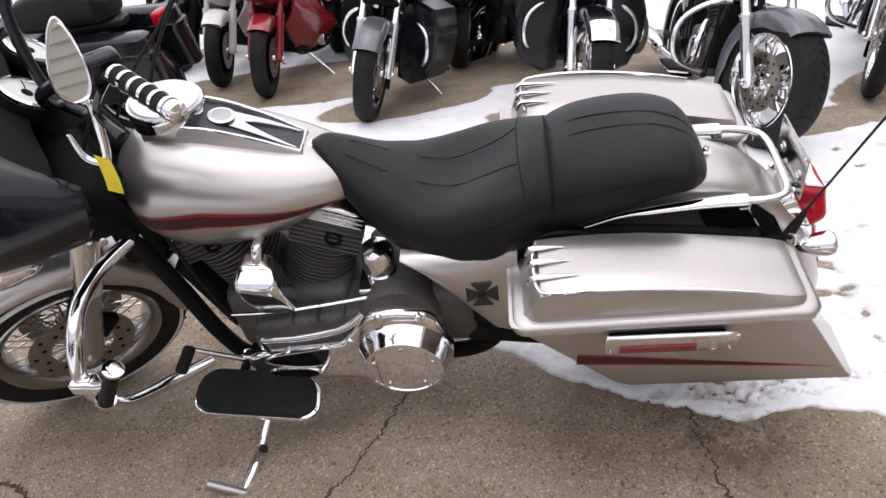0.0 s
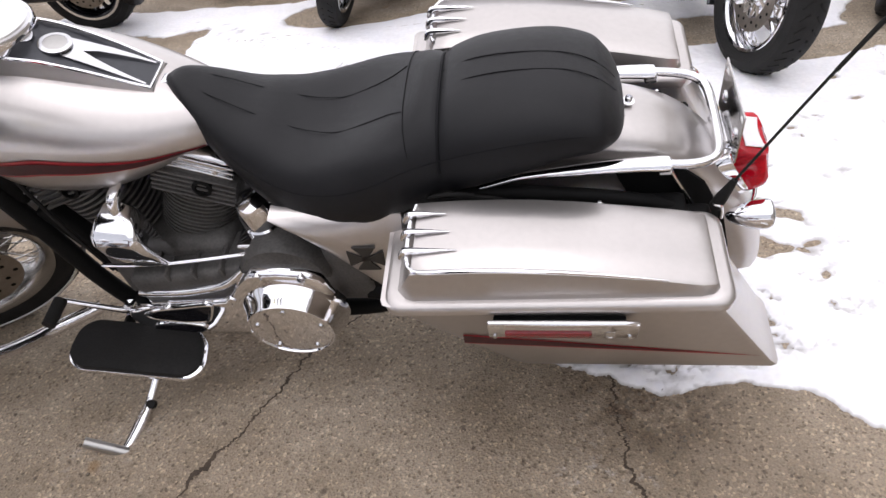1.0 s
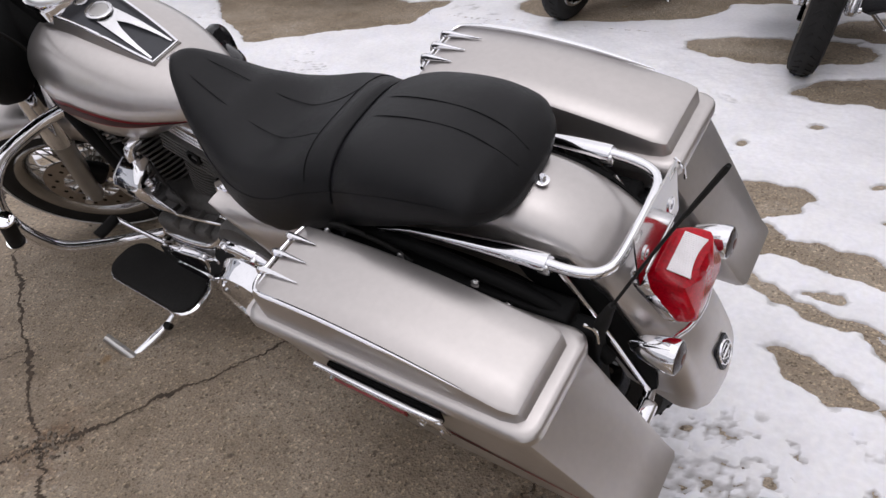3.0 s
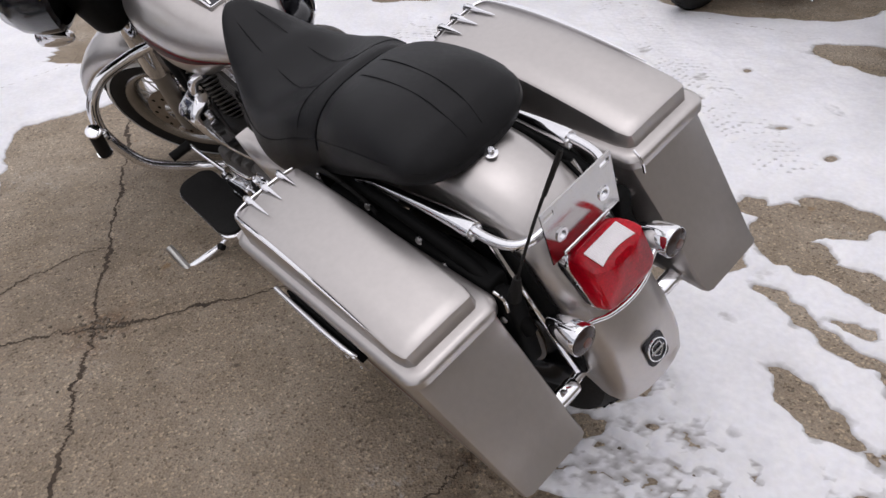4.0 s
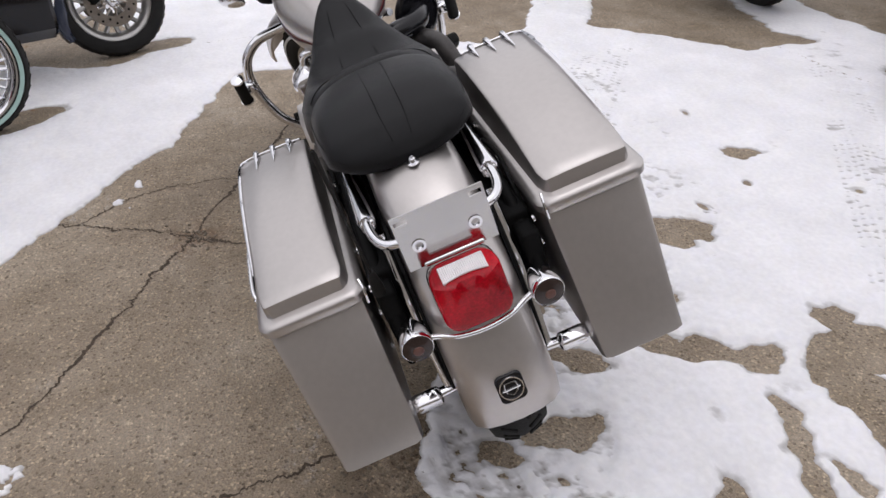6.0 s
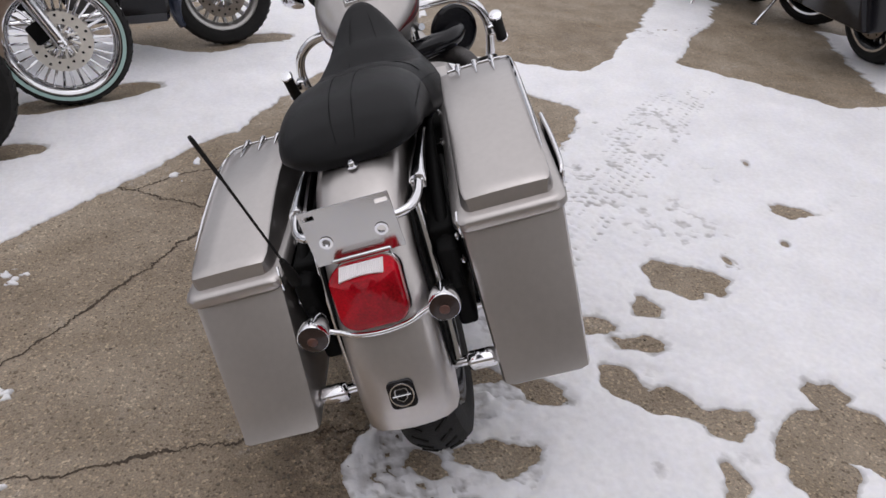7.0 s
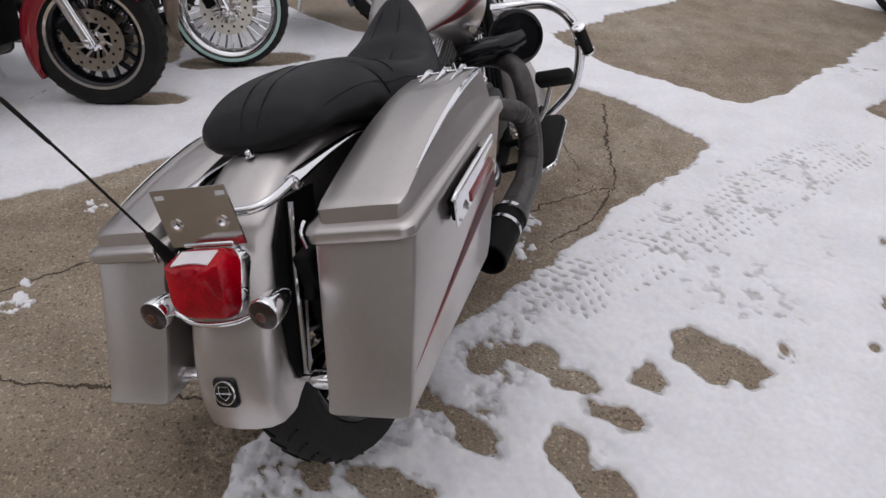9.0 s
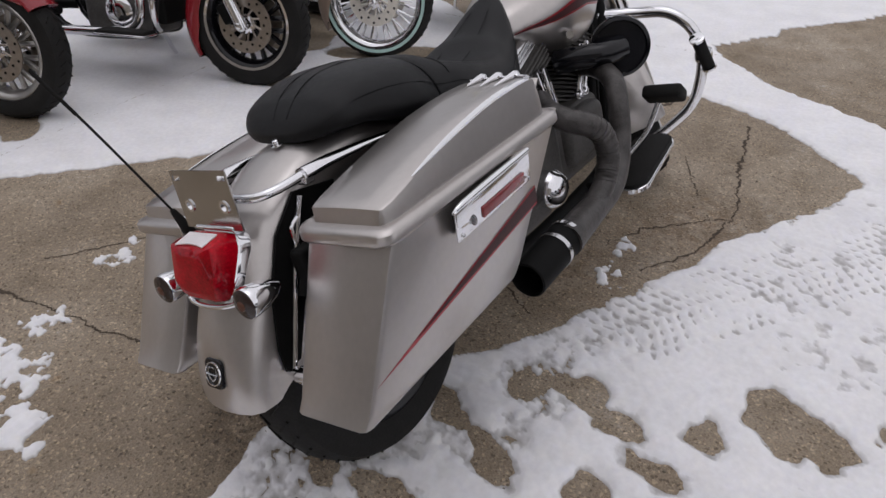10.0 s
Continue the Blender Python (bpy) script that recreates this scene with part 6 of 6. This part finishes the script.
    for q in range(17):
        t = radians(-25 + 165 * q / 16)
        nrm = Vector((math.cos(t), 0, math.sin(t)))
        c = Vector((wheelbase, 0, .31)) + nrm * .36
        prof = [(-.095, -.09), (-.095, -.03), (-.06, -.004), (0, .002), (.06, -.004), (.095, -.03), (.095, -.09)]
        rings.append([c + nrm * h + Vector((0, y, 0)) for y, h in prof + [(y * .94, h - .005) for y, h in reversed(prof)]])
    rf = part("rear_fender", Geo().loft(rings), paint, th, "rear fender", sharp=55)
    part("tail_lamp", Geo().box((wheelbase + .34, 0, .50 + (.27 if bag_size > 1 else 0)), (.06, .16 if bag_size > 1 else .11, .08), .015), RED_LENS, rf, "red tail lamp")
    # engine and frame
    part("crankcase", Geo().box((.68, 0, .36), (.42, .27, .24), .04), ENGINE if not sport else SATIN, th, "engine case")
    part("radiator", Geo().box((.44, 0, .47), (.05, .24, .34), .012), SATIN, th, "black oil cooler")
    part("primary_cover", Geo().lathe([(.11, 0), (.105, .03), (.08, .05), (0, .055)], (.82, -.13, .36), (0, -1, 0), 28), CHROME, th, "round chrome cover")
    part("timing_cover", Geo().lathe([(.085, 0), (.08, .03), (.06, .045), (0, .05)], (.66, .13, .36), (0, 1, 0), 28), CHROME, th, "round chrome cover")
    for bx, ln in ((.63, -22), (.76, 22)):
        ax = Vector((math.sin(radians(ln)), 0, math.cos(radians(ln))))
        g = Geo().lathe([(r, .021 * q + h) for q in range(9) for r, h in ((.06, 0), (.082, .002), (.082, .007), (.06, .009), (.06, .02))], Vector((bx, 0, .45)), ax, 20)
        cyl = part("cylinder", g, ENGINE, th, "finned cylinder")
        part("rocker_box", Geo().box(Vector((bx, 0, .45)) + ax * .235, (.14, .16, .07), .02, Matrix.Rotation(radians(ln), 4, "Y")), CHROME, cyl)
    for s in (-1, 1):
        part("frame_tube", Geo().tube([(.36, s * .04, .85), (.42, s * .09, .6), (.48, s * .11, .32), (.55, s * .11, .24), (1.0, s * .11, .24), (1.12, s * .11, .40), (1.15, s * .1, .66)], .02, 10, 4), GLOSS, th)
        part("swing_arm", Geo().tube([(1.05, s * .12, .34), (wheelbase, s * .13, .31)], .026, 10, 1), SATIN, th)
        if not sport:
            path = [(.36, .08, .66), (.36, .20, .64), (.34, .32, .56), (.33, .35, .44), (.36, .30, .34), (.44, .15, .28)]
            part("crash_bar", Geo().tube([(x, s * y, z) for x, y, z in path], .015, 12, 5), CHROME, th, "chrome crash bar")
            part("footboard", Geo().box((.56, s * .27, .28), (.28, .11, .02), .008), RUBBER, th, "black rider footboard")
            part("board_edge", Geo().box((.56, s * .27, .268), (.29, .118, .012), .005), CHROME, th)
        else:
            part("footpeg", Geo().tube([(1.0, s * .14, .38), (1.0, s * .25, .38)], .012, 8, 1), SATIN, th)
        if lowers:
            rows = [[(x, s * y, z) for y, z in ((.13, .22), (.22, .20), (.34, .26), (.40, .40), (.41, .58), (.36, .72), (.22, .76), (.13, .70))] for x in (.34, .36, .52, .60)]
            rows[0] = [(x + .0, y * .96, .47 + (z - .47) * .93) for x, y, z in rows[0]]
            part("leg_shield", Geo().loft(rows), GLOSS, th, "black fairing lower", sharp=30)
        if bags:
            k = bag_size
            rows = [[(x, s * y, z) for x, y in round_rect(1.92 + f - .6 * k, 1.92 + f, .18 + e, .18 + .2 * k - e, .05, 4)] for z, f, e in ((.36, .08, .01), (.37, .07, 0), (.36 + .24 * k, .02, 0), (.36 + .245 * k, .03, -.006), (.36 + .265 * k, .03, -.006), (.36 + .27 * k, .01, 0), (.36 + .34 * k, 0, .012), (.36 + .355 * k, -.02, .03))]
            part("saddlebag", Geo().loft(rows), paint, th, "hard saddlebag")
    part("exhaust_pipe", Geo().tube([(.60, .12, .52), (.52, .17, .44), (.55, .19, .30), (.75, .2, .26), (1.3, .21, .25)], .024, 12, 5), CHROME if not sport else SATIN, th)
    part("muffler", Geo().lathe([(.03, 0), (.048, .08), (.05, .5), (.044, .6), (.036, .6), (.036, .5)], (1.25, .21, .25), (1, 0, .04), 20), CHROME if not sport else SATIN, th, "exhaust muffler")
    part("kickstand", Geo().tube([(.62, -.14, .22), (.66, -.26, .12), (.68, -.34, .05)], [.013, .012, .012], 10, 3).box((.69, -.355, .048), (.07, .04, .008), .003), CHROME, th, "kickstand folded out")
    if steer:
        front = ("tyre", "rim", "hub", "spokes", "brake_disc", "fork_leg", "front_fender", "headlamp", "handlebar", "upper_clamp", "lower_clamp")
        turn = pose(.3, 0, 0) @ pose(0, 0, 0, 0, 0, steer) @ pose(-.3, 0, 0)
        done = set()
        for ob in th.children:
            kind = ob.name.split(".")[0]
            if kind in front and not (kind in ("tyre", "rim", "hub", "spokes", "brake_disc") and kind in done and kind != "brake_disc"):
                done.add(kind)
                continue
            ob.matrix_basis = turn
    return th


# row across the aisle, front wheels toward the pewter machine
other_bike("white sport motorcycle with black tyres in the snow", (-1.70, 5.98), (-.02, -1), WHITE, "nine", SATIN, .30, .12, WHITE, sport=True, steer=-20)
other_bike("red sport motorcycle with a red front fender", (-1.23, 5.47), (-.05, -1), REDPAINT, "nine", SATIN, .30, .12, REDPAINT, sport=True, steer=-20)
other_bike("black touring motorcycle with a grey front fender", (-.40, 4.57), (-.16, -.98), GLOSS, "nine", CHROME, .32, .13, CHROME, GREYMETAL, True, True, lean=12, steer=-26)
other_bike("black dresser with chrome forks and lowers", (.93, 4.08), (.0, -1), GLOSS, "nine", CHROME, .32, .13, CHROME, GLOSS, True, True, trim=True)
other_bike("dark cruiser with a wide tyre and chrome mag wheel", (1.66, 3.36), (.16, -.99), GREYMETAL, "five", CHROME, .33, .17, CHROME, GREYMETAL, lean=9, fender_cut=.4, steer=-18)
other_bike("black cruiser with a thin chrome wire wheel", (2.60, 3.95), (-.5, -.86), GLOSS, "wire", CHROME, .34, .10, CHROME, GLOSS)
other_bike("black touring motorcycle with hard bags, tail to the aisle", (-3.58, 5.02), (-1, .05), GLOSS, "nine", GLOSS, .32, .13, CHROME, None, True, bag_size=1.12, tour=True)
other_bike("black cruiser standing deep in the row", (-.62, 6.55), (-.1, -1), GLOSS, "nine", GLOSS, .32, .13, SATIN, GLOSS, False, True)
other_bike("black cruiser with a chrome engine behind the others", (.30, 5.75), (-.12, -1), GLOSS, "nine", CHROME, .32, .13, SATIN, GLOSS, False, False)
other_bike("black cruiser half hidden behind the sport machines", (-2.25, 6.75), (-.05, -1), GLOSS, "nine", GLOSS, .32, .13, SATIN, GLOSS, False, True)
other_bike("black touring machine deep in the row", (-1.45, 7.05), (-.05, -1), GLOSS, "nine", GLOSS, .32, .13, SATIN, GLOSS, True, True)
# row behind, front wheels toward the aisle
other_bike("maroon motorcycle with a spoked cast wheel", (-.26, -.92), (-.25, .97), REDPAINT, "nine", ANODIZED, .33, .13, CHROME, REDPAINT, lean=8)
other_bike("red motorcycle with a deep red front fender", (-1.14, -.19), (-.25, .97), REDPAINT, "nine", GLOSS, .325, .13, CHROME, REDPAINT, lean=8)
other_bike("brown pearl motorcycle with fat chrome spokes and mint whitewall", (-1.84, .15), (-.25, .97), TAN, "fat", CHROME, .33, .12, CHROME, TAN, band=WHITEWALL, lean=8)
other_bike("dark blue motorcycle with a slotted cast wheel", (-2.83, .83), (-.25, .97), BLUEPAINT, "nine", ANODIZED, .32, .13, CHROME, BLUEPAINT, True, True, lean=8)
# far side of the lot, standing side-on
other_bike("dark purple motorcycle parked on bare concrete", (-4.25, 4.42), (-.90, -.43), PURPLE, "nine", GLOSS, .31, .13, CHROME, PURPLE, wheelbase=1.5)

# ---- fence and weeds at the edge of the lot ----
fence = tagged(new("chain_link_fence"), "grey chain-link fence along the snowy edge", "fence")
GALV = material("galvanised_wire", (.42, .43, .44), .45, .8, 0, .2, 20)
fy = 8.6
for k in range(8):
    part("post", Geo().lathe([(.03, 0), (.03, 1.5), (.034, 1.5), (.02, 1.53)], (-7 + 2.4 * k, fy, 0), (0, 0, 1), 12), GALV, fence)
part("top_rail", Geo().tube([(-7, fy, 1.48), (9.8, fy, 1.48)], .02, 10, 1), GALV, fence)
g = Geo()
for k in range(-12, 160):
    for s in (-1, 1):
        x = -7 + .105 * k
        a, b = Vector((x, fy, .03)), Vector((x + s * 1.42, fy + .004 * s, 1.46))
        g.tube([a, b], .0022, 4, 1)
tagged(part("wire_mesh", g, GALV, fence, "diamond wire mesh"), kind="stuff")
rng = random.Random(21)
WEED = material("dead_weeds", (.10, .085, .035), .8, 0, 0, .5, 6)
g = Geo()
for k in range(900):
    x, y = rng.uniform(.8, 6.5), 8.1 + rng.gauss(0, .3)
    h, a = rng.uniform(.05, .28), rng.uniform(0, 6.28)
    dx, dy, w = .5 * h * math.cos(a), .5 * h * math.sin(a), rng.uniform(.004, .012)
    g.add([(x - w, y, 0), (x + w, y, 0), (x + dx * .6 + w, y + dy * .6, h * .7), (x + dx, y + dy, h), (x + dx * .6 - w, y + dy * .6, h * .7)], [(0, 1, 2, 3, 4)])
tagged(part("weeds", g, WEED, None, smooth=False), "dead brown weeds by the fence", "weeds", kind="stuff")

# ---- the sided building east of the lot, which the chrome and the mirror reflect ----
SIDING = material("beige_siding", (.30, .275, .235), .6, 0, 0, .06, 3)
wall = tagged(new("wall_east"), "beige lap-sided building wall facing the lot", "wall", kind="structure")
bx = 7.6
part("wall_core", Geo().box((bx + .16, -2, 3.1), (.2, 22, 6.2), 0), SIDING, wall)
plank = None
for k in range(30):
    if plank is None:
        v = [(bx, -13, .02), (bx, 9, .02), (bx + .04, 9, .23), (bx + .04, -13, .23), (bx + .05, -13, .02), (bx + .05, 9, .02), (bx + .05, 9, .23), (bx + .05, -13, .23)]
        plank = part("plank", Geo().add(v, [(0, 1, 2, 3), (4, 7, 6, 5), (0, 4, 5, 1), (3, 2, 6, 7), (0, 3, 7, 4), (1, 5, 6, 2)]), SIDING, wall, smooth=False)
    else:
        ob = new("plank", plank.data)
        ob.parent = wall
        ob.location = (0, 0, .205 * k)
